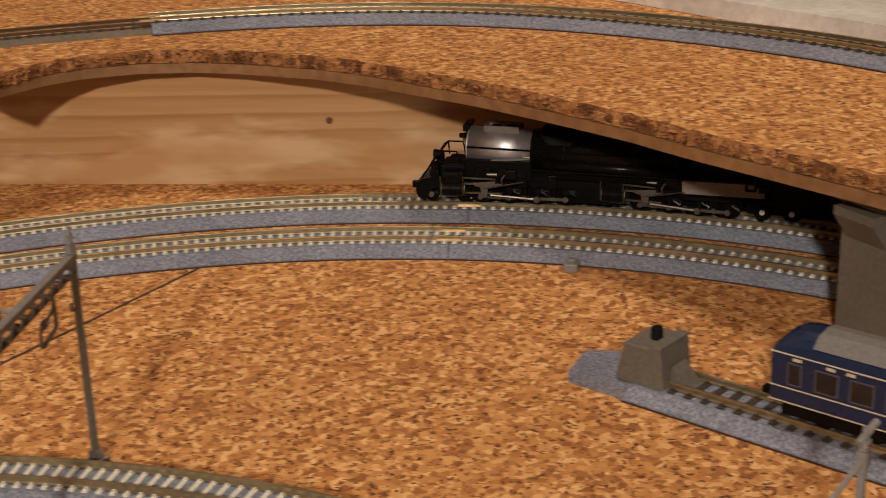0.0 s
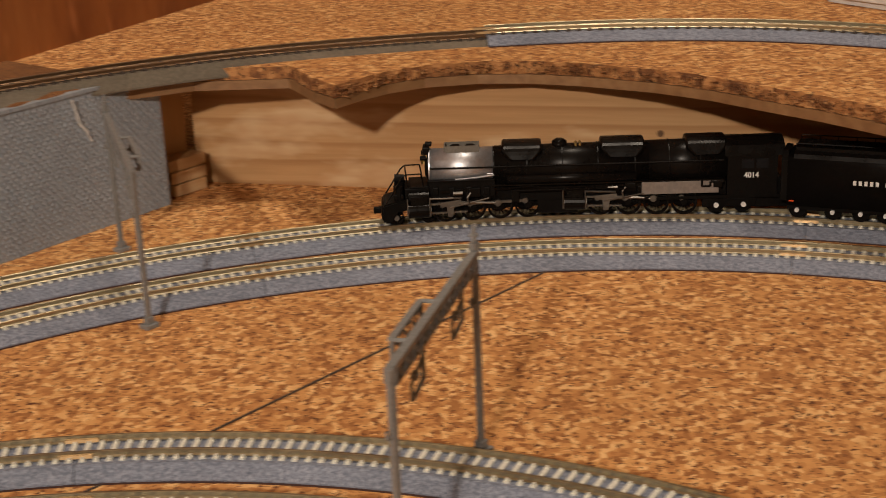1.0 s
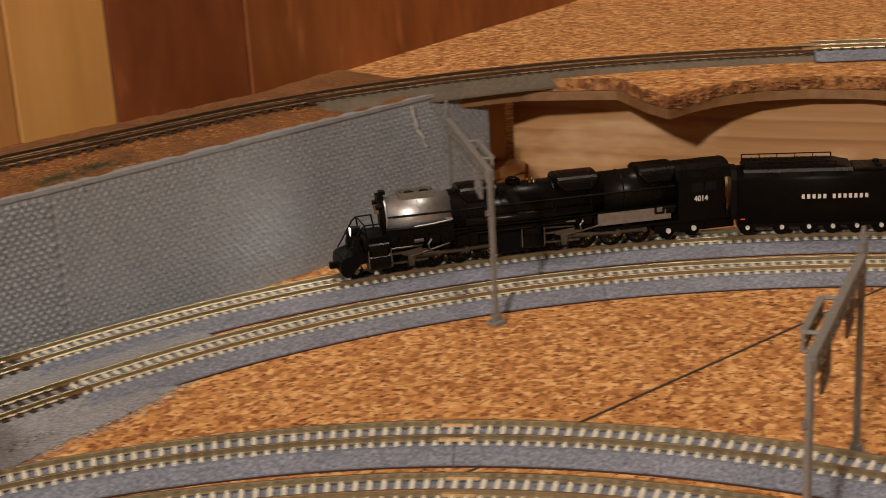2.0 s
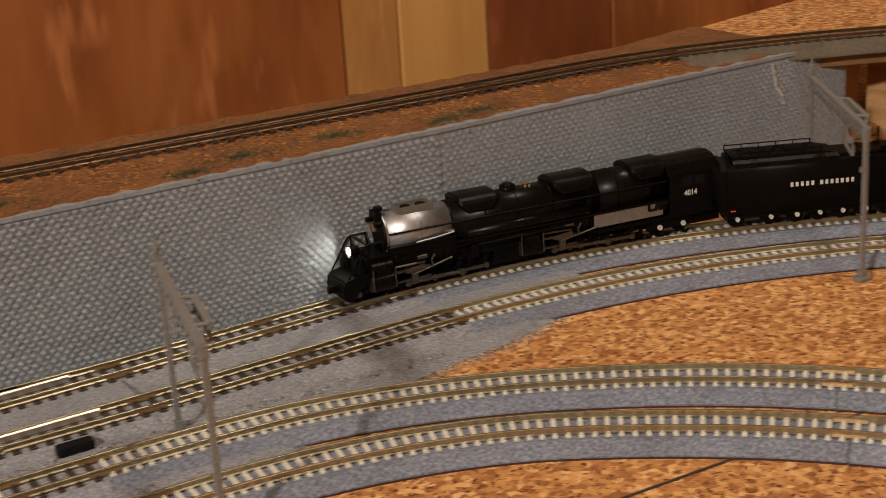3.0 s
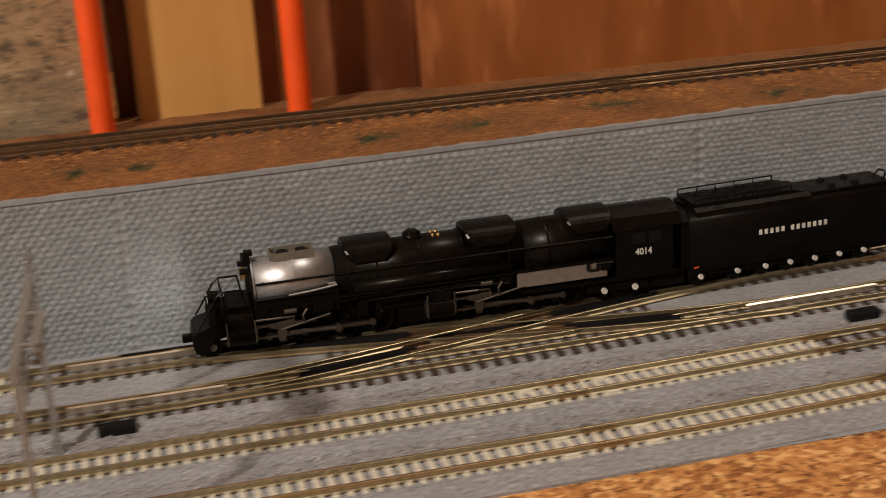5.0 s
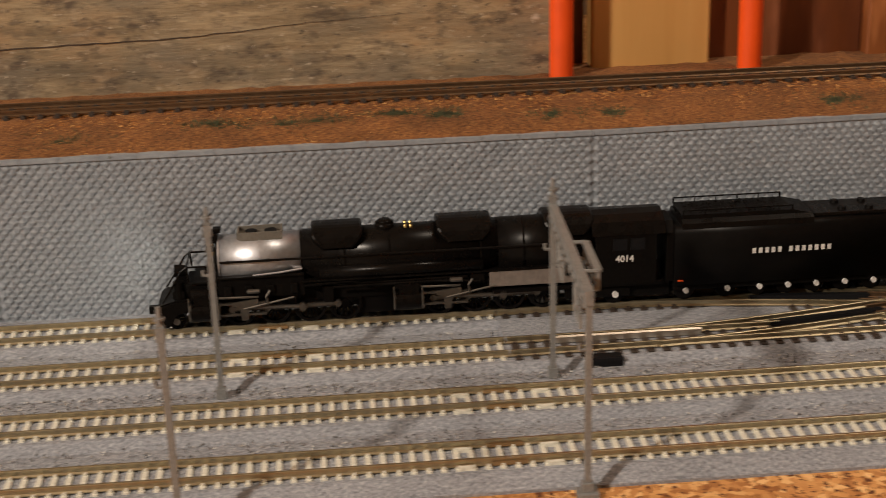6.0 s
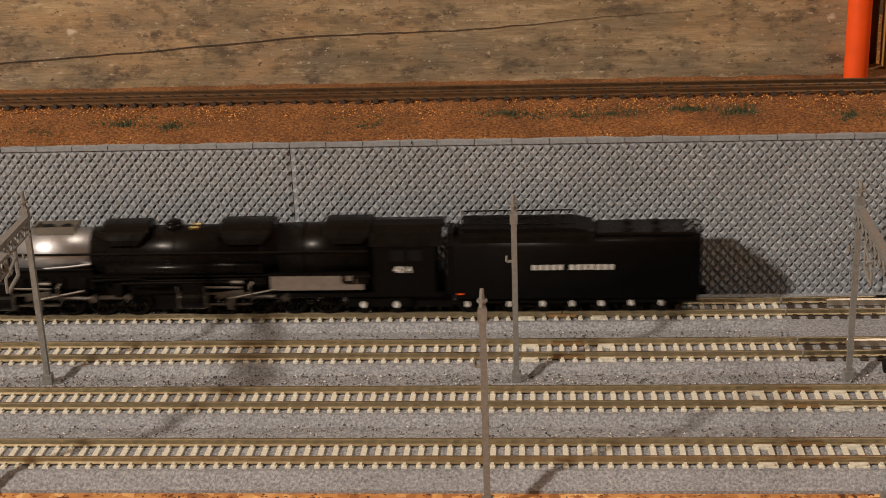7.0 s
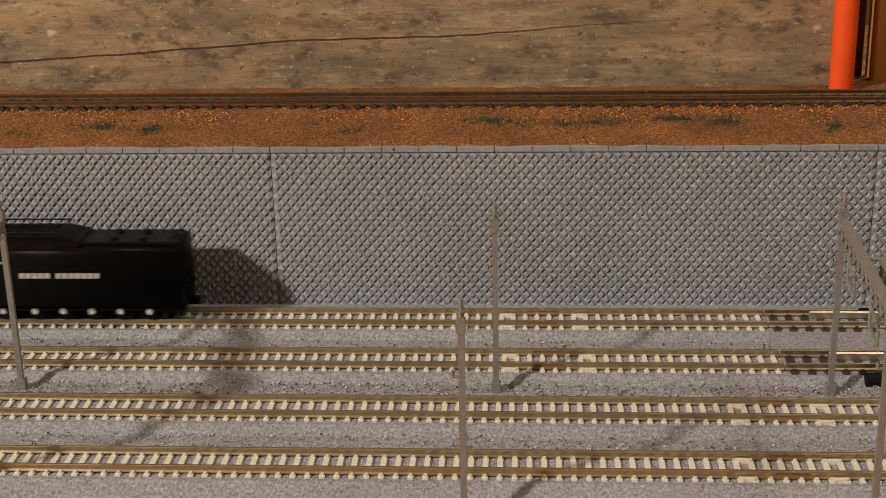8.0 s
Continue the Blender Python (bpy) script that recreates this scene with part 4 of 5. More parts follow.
def crossover():
    """The double crossover that joins the two far tracks."""
    x0, x1 = 0.0852, 0.3732
    root = thing("double_crossover", "double crossover with dark ties, black frogs and bare guard rails", "model railway track")
    bm = bmesh.new()
    section(bm, [(0.0535, 0.0), (0.0535, 0.0009), (0.057, 0.0044), (0.108, 0.0044), (0.1115, 0.0009), (0.1115, 0.0)], x0 - 0.0003, x1 + 0.0003)
    part("roadbed", bm, GRAVEL, root, "grey speckled ballast roadbed")
    z = 0.0048

    def straight(name, y, a, b, mat, h=0.0020):
        bm = bmesh.new()
        sweep(bm, [(a, y, 1, 0), (b, y, 1, 0)], rail_outline(0, z, 1, h))
        part(name, bm, mat, root)

    for c in (0.066, 0.099):
        straight("rail", c - 0.00495 if c < 0.08 else c + 0.00495, x0, x1, RAIL)
        inner = c + 0.00495 if c < 0.08 else c - 0.00495
        straight("rail", inner, x0, x0 + 0.085, RAIL)
        straight("rail", inner, x1 - 0.085, x1, RAIL)
        straight("rail", inner, x0 + 0.118, x1 - 0.118, RAIL)
        for a in (x0 + 0.014, x1 - 0.060):
            bm = bmesh.new()
            sweep(bm, [(a, c + 0.0028, 1, 0), (a + 0.046, c + 0.0028, 1, 0)], [(-0.0004, z), (0.0004, z), (0.0004, z + 0.0021), (0.0002, z + 0.0022), (-0.0004, z + 0.0018)])
            part("guard_rail", bm, SHINY, root, "bare bright guard rail")
    xa, xb = x0 + 0.045, x1 - 0.045
    for up in (1, -1):
        ya, yb = (0.066, 0.099) if up > 0 else (0.099, 0.066)
        k = 40
        pts = [(xa + (xb - xa) * i / k, ya + (yb - ya) * (lambda t: t * t * (3 - 2 * t) * 0.55 + t * 0.45)(i / k)) for i in range(k + 1)]
        line = Line(pts, 0.006)
        for o in (-0.00495, 0.00495):
            bm = bmesh.new()
            sweep(bm, line.piece(0, line.length, 0.006), rail_outline(o, z + 0.00008 * up))
            part("rail", bm, RAIL, root)
        for o in (-0.0030, 0.0030):
            bm = bmesh.new()
            sweep(bm, line.piece(line.length * 0.36, line.length * 0.64, 0.006), rail_outline(o, z - 0.0002))
            part("guard_rail", bm, RAIL_DULL, root)
    xm = (x0 + x1) / 2
    for a, b2, ya, yb in ((xm - 0.062, xm - 0.024, 0.0712, 0.0765), (xm + 0.024, xm + 0.062, 0.0765, 0.0712), (xm - 0.062, xm - 0.024, 0.0940, 0.0890), (xm + 0.024, xm + 0.062, 0.0890, 0.0940), (xm - 0.022, xm + 0.022, 0.0825, 0.0825)):
        bm = bmesh.new()
        sweep(bm, Line([(a, ya), (b2, yb)], 0.01).piece(0, 0.999 * math.hypot(b2 - a, yb - ya), 0.01), [(-0.0016, z), (0.0016, z), (0.0012, z + 0.0018), (-0.0012, z + 0.0018)])
        part("frog", bm, FROG, root, "black plastic frog")
    for a, b2 in ((x0 + 0.03, x0 + 0.09), (x1 - 0.09, x1 - 0.03)):
        bm = bmesh.new()
        box(bm, a, b2, 0.1035, 0.1042, z + 0.0020, z + 0.0024)
        part("switch_cover", bm, FROG, root)
    for a, low in ((0.1073, 0.0548), (0.3413, 0.0522)):
        bm = bmesh.new()
        box(bm, a, a + 0.0112, low, low + 0.0046, 0.0015, 0.0050, 0.0009)
        part("switch_box", bm, FROG, root, "black switch machine slot")
    k = int((x1 - x0) / 0.0049)
    for i in range(k):
        x = x0 + (i + 0.5) * (x1 - x0) / k
        for c in (0.066, 0.099):
            ob = new("tie", TIE_DARK)
            ob.parent = root
            ob.matrix_basis = pose(x, c, z + 0.0001)
        if 0.09 < x - x0 < x1 - x0 - 0.09:
            ob = new("tie", TIE_DARK)
            ob.parent = root
            ob.matrix_basis = pose(x + 0.0022, 0.0825, z - 0.0001)
    # the unit swings gently with the tracks that it joins
    swing = lambda x, y: float(np.interp(y, (0.066, 0.099), (LINE_2.at(LINE_2.s_of_x(x))[1] - 0.066, LINE_1.at(LINE_1.s_of_x(x))[1] - 0.099)))
    for ob in root.children:
        if ob.name.split(".")[0] == "tie":
            p = ob.matrix_basis.translation
            ob.matrix_basis = pose(p.x, p.y + swing(p.x, p.y), p.z)
        else:
            for v in ob.data.vertices:
                v.co.y += swing(v.co.x, v.co.y)


def siding():
    axis = Line([(0.7357 + 0.15 * 0.030, -0.2425 + 0.9887 * 0.030), (0.7357 - 0.15 * 0.30, -0.2425 - 0.9887 * 0.30)])
    track(axis, 0.026, 0.10, "short siding track with dark ties on grey roadbed", "siding", TIE_DARK, 0.0052)
    track(axis, 0.10, 0.32, "siding track with dark ties on grey roadbed", "siding", TIE_DARK, 0.0052)
    turn = pose(0.7357, -0.2425, 0, 0, 0, math.degrees(math.atan2(-0.9887, -0.15)))
    root = thing("buffer_stop", "grey plastic bumper block with dark lamp on ballast base", "buffer stop")
    root.matrix_basis = turn @ Matrix.Diagonal((0.90, 0.92, 0.88, 1))
    bm = bmesh.new()
    prism(bm, [(-0.031, 0.004), (-0.026, -0.0125), (-0.0042, -0.0125), (-0.0042, 0.0125), (-0.018, 0.0125)], 0.0, 0.0042)
    part("base", bm, ROADBED, root)
    bm = bmesh.new()
    profile(bm, [(-0.0105, 0.0045), (0.0075, 0.0045), (0.0060, 0.0185), (-0.0075, 0.0185)], -0.0085, 0.0085)
    bmesh.ops.bevel(bm, geom=list(bm.edges), offset=0.0004, segments=1, affect="EDGES")
    part("block", bm, PIER_GREY, root)
    bm = bmesh.new()
    box(bm, 0.0020, 0.0064, -0.0086, 0.0086, 0.0186, 0.0196, 0.0003)
    part("beam", bm, PIER_GREY, root)
    bm = bmesh.new()
    profile(bm, [(0.0076, 0.0050), (0.0140, 0.0050), (0.0078, 0.0120)], -0.0042, 0.0042)
    part("wedge", bm, PIER_GREY, root)
    bm = bmesh.new()
    tube(bm, (-0.0005, 0, 0.0186), (-0.0005, 0, 0.0225), 0.0021, 0.0019, 12)
    part("lamp", bm, FROG, root)
    # blue passenger coach
    car = thing("passenger_coach", "blue model coach with cream lines and grey roof, parked", "railway coach")
    car.matrix_basis = turn @ pose(0.0392, 0, 0.0068)
    arch = [(-0.0088, 0.0062), (-0.0088, 0.0203), (-0.0082, 0.0225), (-0.0063, 0.0245), (-0.0035, 0.0258), (0, 0.0263), (0.0035, 0.0258), (0.0063, 0.0245), (0.0082, 0.0225), (0.0088, 0.0203), (0.0088, 0.0062)]
    bm = bmesh.new()
    rings = []
    for x, rise in ((0.0012, 0.05), (0.0018, 0.35), (0.0032, 0.62), (0.0055, 0.84), (0.0085, 0.96), (0.0120, 1.0), (0.118, 1.0)):
        rings.append([bm.verts.new((x, y * (1 if z > 0.0203 or x > 0.0015 else 0.97), z if z <= 0.0203 else 0.0203 + (z - 0.0203) * rise)) for y, z in arch])
    for p, q in zip(rings, rings[1:]):
        for i in range(len(arch)):
            j = (i + 1) % len(arch)
            bm.faces.new((p[i], p[j], q[j], q[i]))
    bm.faces.new(rings[0])
    bm.faces.new(rings[-1])
    part("body", bm, BLUE, car)
    bm = bmesh.new()
    section(bm, [(-0.0081, 0.0231), (-0.0063, 0.0248), (-0.0035, 0.0261), (0, 0.0266), (0.0035, 0.0261), (0.0063, 0.0248), (0.0081, 0.0231), (0, 0.0225)], 0.0125, 0.117)
    part("roof", bm, ROOF_GREY, car)
    for z in (0.0062, 0.0104, 0.0200):
        bm = bmesh.new()
        box(bm, 0.0010, 0.1182, -0.00895, 0.00895, z, z + 0.00035)
        part("trim_line", bm, CREAM, car)
    for i in range(11):
        for y in (-1, 1):
            x0, wide = (0.0060, 0.0042) if i == 0 else (0.0040 + i * 0.0098, 0.0068)
            bm = bmesh.new()
            box(bm, x0, x0 + wide, y * 0.0088 - 0.0002, y * 0.0088 + 0.0002, 0.0116, 0.0180)
            pane = part("window", bm, WINDOW_RIM, car, "dull metal window frame")
            bm = bmesh.new()
            box(bm, x0 + 0.0005, x0 + wide - 0.0005, y * 0.0090 - 0.0002, y * 0.0090 + 0.0002, 0.0121, 0.0175)
            part("pane", bm, GLASS, pane)
    for y in (-0.0052, 0.0, 0.0052):
        bm = bmesh.new()
        box(bm, 0.0008, 0.0013, y - 0.0017, y + 0.0017, 0.0116 if y else 0.0070, 0.0182)
        part("end_window" if y else "end_door", bm, GLASS if y else BLUE, car)
    for x in (0.0075, 0.0170, 0.0225):
        bm = bmesh.new()
        box(bm, x, x + 0.0024, -0.0091, -0.0088, 0.0187, 0.0195)
        part("sign_bar", bm, CREAM, car, "small cream sign bar")
    bm = bmesh.new()
    box(bm, 0.004, 0.116, -0.0065, 0.0065, 0.0016, 0.0061)
    part("underframe", bm, MATT_BLACK, car)
    for x in (0.016, 0.030, 0.092, 0.106):
        bm = bmesh.new()
        for y in (-0.0047, 0.0047):
            tube(bm, (x, y - 0.0008, 0.0030), (x, y + 0.0008, 0.0030), 0.0029, None, 16)
        part("wheelset", bm, MATT_BLACK, car)
    bm = bmesh.new()
    box(bm, -0.0050, 0.0045, -0.0012, 0.0012, 0.0030, 0.0052, 0.0004)
    part("coupler", bm, MATT_BLACK, car)


# the train: local x runs back from the front coupler, z up from the rail head
RAIL_Z = 0.0068


def wheel(bm, x, y, r, seg=24, spokes=0, w=0.0009):
    if not spokes:
        tube(bm, (x, y - w, r), (x, y + w, r), r, None, seg)
        return
    for k in range(seg):
        a, c = 2 * math.pi * k / seg, 2 * math.pi * (k + 1) / seg
        ringv = []
        for rad, yy in ((r, -w), (r, w), (r * 0.84, w), (r * 0.84, -w)):
            ringv.append([bm.verts.new((x + rad * math.cos(t), y + yy, r + rad * math.sin(t))) for t in (a, c)])
        for i in range(4):
            p, q = ringv[i], ringv[(i + 1) % 4]
            bm.faces.new((p[0], p[1], q[1], q[0]))
    for k in range(spokes):
        a = 2 * math.pi * k / spokes
        tube(bm, (x, y, r), (x + r * 0.86 * math.cos(a), y, r + r * 0.86 * math.sin(a)), 0.00035, 0.00028, 5)
    tube(bm, (x, y - w * 1.2, r), (x, y + w * 1.2, r), r * 0.26, None, 10)
    box(bm, x - r * 0.75, x + r * 0.75, y - w * 0.7, y + w * 0.7, r * 0.28, r * 0.62)


def saddle(bm, x0, x1, zc, w, h, steps=14):
    """A dome that wraps over the boiler, its ends rounded and drawn in towards the skirt."""
    rows = []
    for i in range(steps + 1):
        a = radians(-74 + 148 * i / steps)
        draw = 0.0034 * max(0.0, (abs(a) - 0.75) / 0.55) ** 1.5
        y, z = w * math.copysign(abs(math.sin(a)) ** 0.75, a), zc + h * math.cos(a) ** 0.62
        row = []
        for x, k in ((x0 + draw, 0.82), (x0 + draw + 0.0002, 0.96), (x0 + draw + 0.0008, 1.0), (x1 - draw - 0.0008, 1.0), (x1 - draw - 0.0002, 0.96), (x1 - draw, 0.82)):
            row.append(bm.verts.new((x, y * (0.3 + 0.7 * k), zc + (z - zc) * k)))
        rows.append(row)
    for p, q in zip(rows, rows[1:]):
        for i in range(5):
            bm.faces.new((p[i], p[i + 1], q[i + 1], q[i]))


def locomotive():
    loco = thing("steam_locomotive", "black articulated model steam locomotive with silver smokebox, lit headlight", "steam locomotive")
    zc, r = 0.0193, 0.0079
    bm = bmesh.new()
    tube(bm, (0.0210, 0, zc), (0.0470, 0, zc), 0.0075, 0.0076, 40)
    part("smokebox", bm, SILVER, loco, "silver-painted smokebox", True)
    for x in (0.0212, 0.0340, 0.0468):
        bm = bmesh.new()
        tube(bm, (x - 0.0003, 0, zc), (x + 0.0003, 0, zc), 0.0077, None, 40)
        part("boiler_band", bm, SILVER if x < 0.04 else BLACK, loco)
    bm = bmesh.new()
    tube(bm, (0.0203, 0, zc), (0.0210, 0, zc), 0.0066, 0.0072, 32)
    tube(bm, (0.0192, 0, zc), (0.0203, 0, zc), 0.0030, 0.0046, 24)
    part("smokebox_door", bm, MATT_BLACK, loco)
    for y in (-1, 1):
        bm = bmesh.new()
        box(bm, 0.0205, 0.0472, y * 0.0079 - 0.0005, y * 0.0079 + 0.0005, 0.0098, 0.0166, 0.0002)
        box(bm, 0.0205, 0.0472, y * 0.0083 - 0.0011, y * 0.0083 + 0.0011, 0.0162, 0.0167, 0.0001)
        for x in (0.0236, 0.0300, 0.0368, 0.0440):
            box(bm, x - 0.0011, x + 0.0011, y * 0.0086 - 0.0006, y * 0.0086 + 0.0006, 0.0106, 0.0138, 0.0003)
        part("side_apron", bm, MATT_BLACK, loco, "black pipework apron below the smokebox")
        bm = bmesh.new()
        pipe(bm, [(0.0315, y * 0.0088, 0.0168), (0.0395, y * 0.0087, 0.0173), (0.0468, y * 0.0085, 0.0181)], 0.00033, 6)
        box(bm, 0.0440, 0.0466, y * 0.0080 - 0.0006, y * 0.0080 + 0.0006, 0.0183, 0.0189, 0.0002)
        part("smokebox_pipe", bm, SILVER, loco, "thin silver pipe across the smokebox side")
    bm = bmesh.new()
    tube(bm, (0.0471, 0, zc), (0.1080, 0, zc), r, 0.0083, 40)
    tube(bm, (0.1080, 0, zc), (0.1385, 0, zc), 0.0083, 0.0087, 40)
    part("boiler", bm, BLACK, loco, "glossy black boiler", True)
    for x in (0.060, 0.074, 0.088, 0.1025, 0.116, 0.128):
        bm = bmesh.new()
        tube(bm, (x - 0.00025, 0, zc), (x + 0.00025, 0, zc), 0.00815 + (x - 0.06) * 0.008, None, 40)
        part("boiler_band", bm, BLACK, loco)
    # chimney casing, domes
    bm = bmesh.new()
    for y in (-1, 1):
        profile(bm, [(0.0272, zc + 0.0090), (0.0412, zc + 0.0092), (0.0412, zc + 0.0068), (0.0395, zc + 0.0062), (0.0298, zc + 0.0062), (0.0276, zc + 0.0070)], y * 0.0033 - 0.0003, y * 0.0033 + 0.0003)
    for x in (0.0274, 0.0409):
        box(bm, x - 0.0003, x + 0.0003, -0.0030, 0.0030, zc + 0.0068, zc + 0.0091)
    box(bm, 0.0277, 0.0406, -0.0030, 0.0030, zc + 0.0068, zc + 0.0078)
    st = part("chimney_casing", bm, PIER_GREY, loco, "grey double chimney casing")
    bm = bmesh.new()
    for x in (0.0315, 0.0375):
        tube(bm, (x, 0, zc + 0.0079), (x, 0, zc + 0.0087), 0.0019, 0.0019, 16)
    part("chimney", bm, MATT_BLACK, st)
    for x0, x1, w, h in ((0.0500, 0.0660, 0.0085, 0.0099), (0.0890, 0.1065, 0.0087, 0.0101), (0.1225, 0.1385, 0.0091, 0.0101)):
        bm = bmesh.new()
        saddle(bm, x0, x1, zc, w, h)
        part("sand_dome", bm, BLACK, loco, "black sand dome saddled over the boiler")
    bm = bmesh.new()
    tube(bm, (0.0731, 0, zc + 0.0070), (0.0731, 0, zc + 0.0092), 0.0032, 0.0030, 20)
    tube(bm, (0.0731, 0, zc + 0.0092), (0.0731, 0, zc + 0.0101), 0.0030, 0.0016, 20)
    part("steam_dome", bm, BLACK, loco, "", True)
    for x, y in ((0.0795, -0.0022), (0.0812, -0.0022), (0.0795, 0.0012), (0.0812, 0.0012)):
        bm = bmesh.new()
        tube(bm, (x, y, zc + 0.0066), (x, y, zc + 0.0082), 0.0006, 0.0005, 8)
        tube(bm, (x, y, zc + 0.0082), (x, y, zc + 0.0087), 0.0007, 0.0004, 8)
        part("safety_valve", bm, BRASS, loco, "small brass safety valve")
    # headlight bracket, number boards and bell on the smokebox front
    bm = bmesh.new()
    box(bm, 0.0186, 0.0212, -0.0032, 0.0032, zc + 0.0062, zc + 0.0088, 0.0003)
    box(bm, 0.0196, 0.0222, -0.0016, 0.0016, zc + 0.0088, zc + 0.0101, 0.0003)
    tube(bm, (0.0176, -0.0040, zc + 0.0050), (0.0200, -0.0040, zc + 0.0050), 0.0009, None, 10)
    tube(bm, (0.0176, 0.0040, zc + 0.0050), (0.0200, 0.0040, zc + 0.0050), 0.0009, None, 10)
    part("number_board", bm, MATT_BLACK, loco)
    bm = bmesh.new()
    tube(bm, (0.0184, 0, zc + 0.0048), (0.0192, 0, zc + 0.0020), 0.0011, 0.0015, 12)
    part("bell", bm, BRASS, loco, "small brass bell")
    # handrails and piping
    for y in (-1, 1):
        bm = bmesh.new()
        pipe(bm, [(0.0215, y * 0.0080, zc + 0.0018), (0.0475, y * 0.0081, zc + 0.0018), (0.1370, y * 0.0090, zc + 0.0022)], 0.0004, 6)
        for k in range(10):
            x = 0.024 + k * 0.0125
            box(bm, x - 0.0003, x + 0.0003, y * 0.0079 - 0.0004, y * 0.0079 + 0.0004, zc + 0.0014, zc + 0.0022)
        part("handrail", bm, BLACK, loco)
        bm = bmesh.new()
        box(bm, 0.0460, 0.1370, y * 0.0080 - 0.0014, y * 0.0080 + 0.0014, 0.0139, 0.0144)
        part("running_board", bm, BLACK, loco)
        bm = bmesh.new()
        pipe(bm, [(0.0470, y * 0.0088, 0.0127), (0.0620, y * 0.0088, 0.0134), (0.0650, y * 0.0088, 0.0125), (0.0980, y * 0.0089, 0.0128)], 0.0004, 6)
        pipe(bm, [(0.0560, y * 0.0091, 0.0118), (0.0890, y * 0.0091, 0.0120), (0.1020, y * 0.0091, 0.0112)], 0.0004, 6)
        part("pipe_run", bm, [BLACK], loco)
        bm = bmesh.new()
        tube(bm, (0.0520, y * 0.0072, 0.0160), (0.1030, y * 0.0076, 0.0160), 0.0021, None, 16)
        part("air_tank", bm, BLACK, loco, "long black air reservoir", True)
        bm = bmesh.new()
        box(bm, 0.1050, 0.1352, y * 0.0086 - 0.0006, y * 0.0086 + 0.0006, 0.0090, 0.0139, 0.0002)
        part("ashpan", bm, ASH, loco, "plain grey ashpan side")
        bm = bmesh.new()
        pipe(bm, [(0.1285, y * 0.0096, 0.0146), (0.1285, y * 0.0096, 0.0118), (0.1318, y * 0.0096, 0.0118), (0.1318, y * 0.0096, 0.0135), (0.1372, y * 0.0096, 0.0135)], 0.00045, 6)
        box(bm, 0.1330, 0.1365, y * 0.0090 - 0.0008, y * 0.0090 + 0.0008, 0.0112, 0.0133, 0.0003)
        part("injector", bm, BLACK, loco)
        bm = bmesh.new()
        box(bm, 0.1060, 0.1600, y * 0.0080 - 0.0008, y * 0.0080 + 0.0008, 0.0066, 0.0078)
        part("frame_rail", bm, MATT_BLACK, loco)
    bm = bmesh.new()
    box(bm, 0.0470, 0.1600, -0.0055, 0.0055, 0.0070, 0.0135)
    box(bm, 0.0640, 0.0800, -0.0046, 0.0046, 0.0014, 0.0070)
    box(bm, 0.1480, 0.1630, -0.0062, 0.0062, 0.0022, 0.0075)
    part("underframe", bm, MATT_BLACK, loco)
    # cab
    bm = bmesh.new()
    cab = [(-0.0090, 0.0072), (-0.0090, 0.0232), (-0.0070, 0.0262), (-0.0038, 0.0276), (0, 0.0281), (0.0038, 0.0276), (0.0070, 0.0262), (0.0090, 0.0232), (0.0090, 0.0072)]
    section(bm, cab, 0.1385, 0.1580)
    part("cab", bm, MATT_BLACK, loco)
    bm = bmesh.new()
    section(bm, [(-0.0094, 0.0230), (-0.0072, 0.0266), (-0.0039, 0.0281), (0, 0.0286), (0.0039, 0.0281), (0.0072, 0.0266), (0.0094, 0.0230), (0.0090, 0.0229), (0.0069, 0.0261), (0, 0.0280), (-0.0069, 0.0261), (-0.0090, 0.0229)], 0.1375, 0.1608)
    part("cab_roof", bm, BLACK, loco)
    for y in (-1, 1):
        for x in (0.1440, 0.1497):
            bm = bmesh.new()
            box(bm, x, x + 0.0046, y * 0.00905 - 0.00015, y * 0.00905 + 0.00015, 0.0182, 0.0218)
            part("cab_window", bm, FROG, loco)
    data = bpy.data.curves.new("road_number", "FONT")
    data.body, data.size, data.extrude, data.align_x, data.offset = "4014", 0.0029, 0.00004, "CENTER", 0.00007
    data.materials.append(WHITE)
    for y, turn in ((-0.00925, 0), (0.00925, 180)):
        ob = new("road_number", data)
        ob.parent = loco
        ob.matrix_basis = pose(0.1478, y, 0.0146, 90, 0, turn)
        tagged(ob, "white painted locomotive number")
    # trailing truck
    for x in (0.1345, 0.1452):
        bm = bmesh.new()
        for y in (-0.0047, 0.0047):
            wheel(bm, x, y, 0.0036)
        tube(bm, (x, -0.0047, 0.0036), (x, 0.0047, 0.0036), 0.0008, None, 8)
        part("trailing_wheelset", bm, MATT_BLACK, loco)
    bm = bmesh.new()
    for y in (-0.0068, 0.0068):
        box(bm, 0.1290, 0.1500, y - 0.0007, y + 0.0007, 0.0028, 0.0062, 0.0003)
    part("trailing_truck", bm, MATT_BLACK, loco)
    for x in (0.1345, 0.1452):
        for y in (-0.0078, 0.0078):
            bm = bmesh.new()
            tube(bm, (x, y - 0.0005, 0.0037), (x, y + 0.0005, 0.0037), 0.0010, None, 12)
            part("axle_cap", bm, WHITE, loco, "white axle cap")
    units = []
    # the two engine units, each about its own middle
    for name, mid, axles, cyl, front in (("front_engine", 0.0430, (0.0265, 0.0375, 0.0485, 0.0595), 0.0160, True), ("rear_engine", 0.1060, (0.0895, 0.1005, 0.1115, 0.1225), 0.0795, False)):
        unit = new(name)
        unit.parent = loco
        unit.empty_display_size = 0.01
        unit.matrix_basis = pose(mid, 0, 0)
        tagged(unit, "black engine unit with steel rods")
        o = lambda x: x - mid
        bm = bmesh.new()
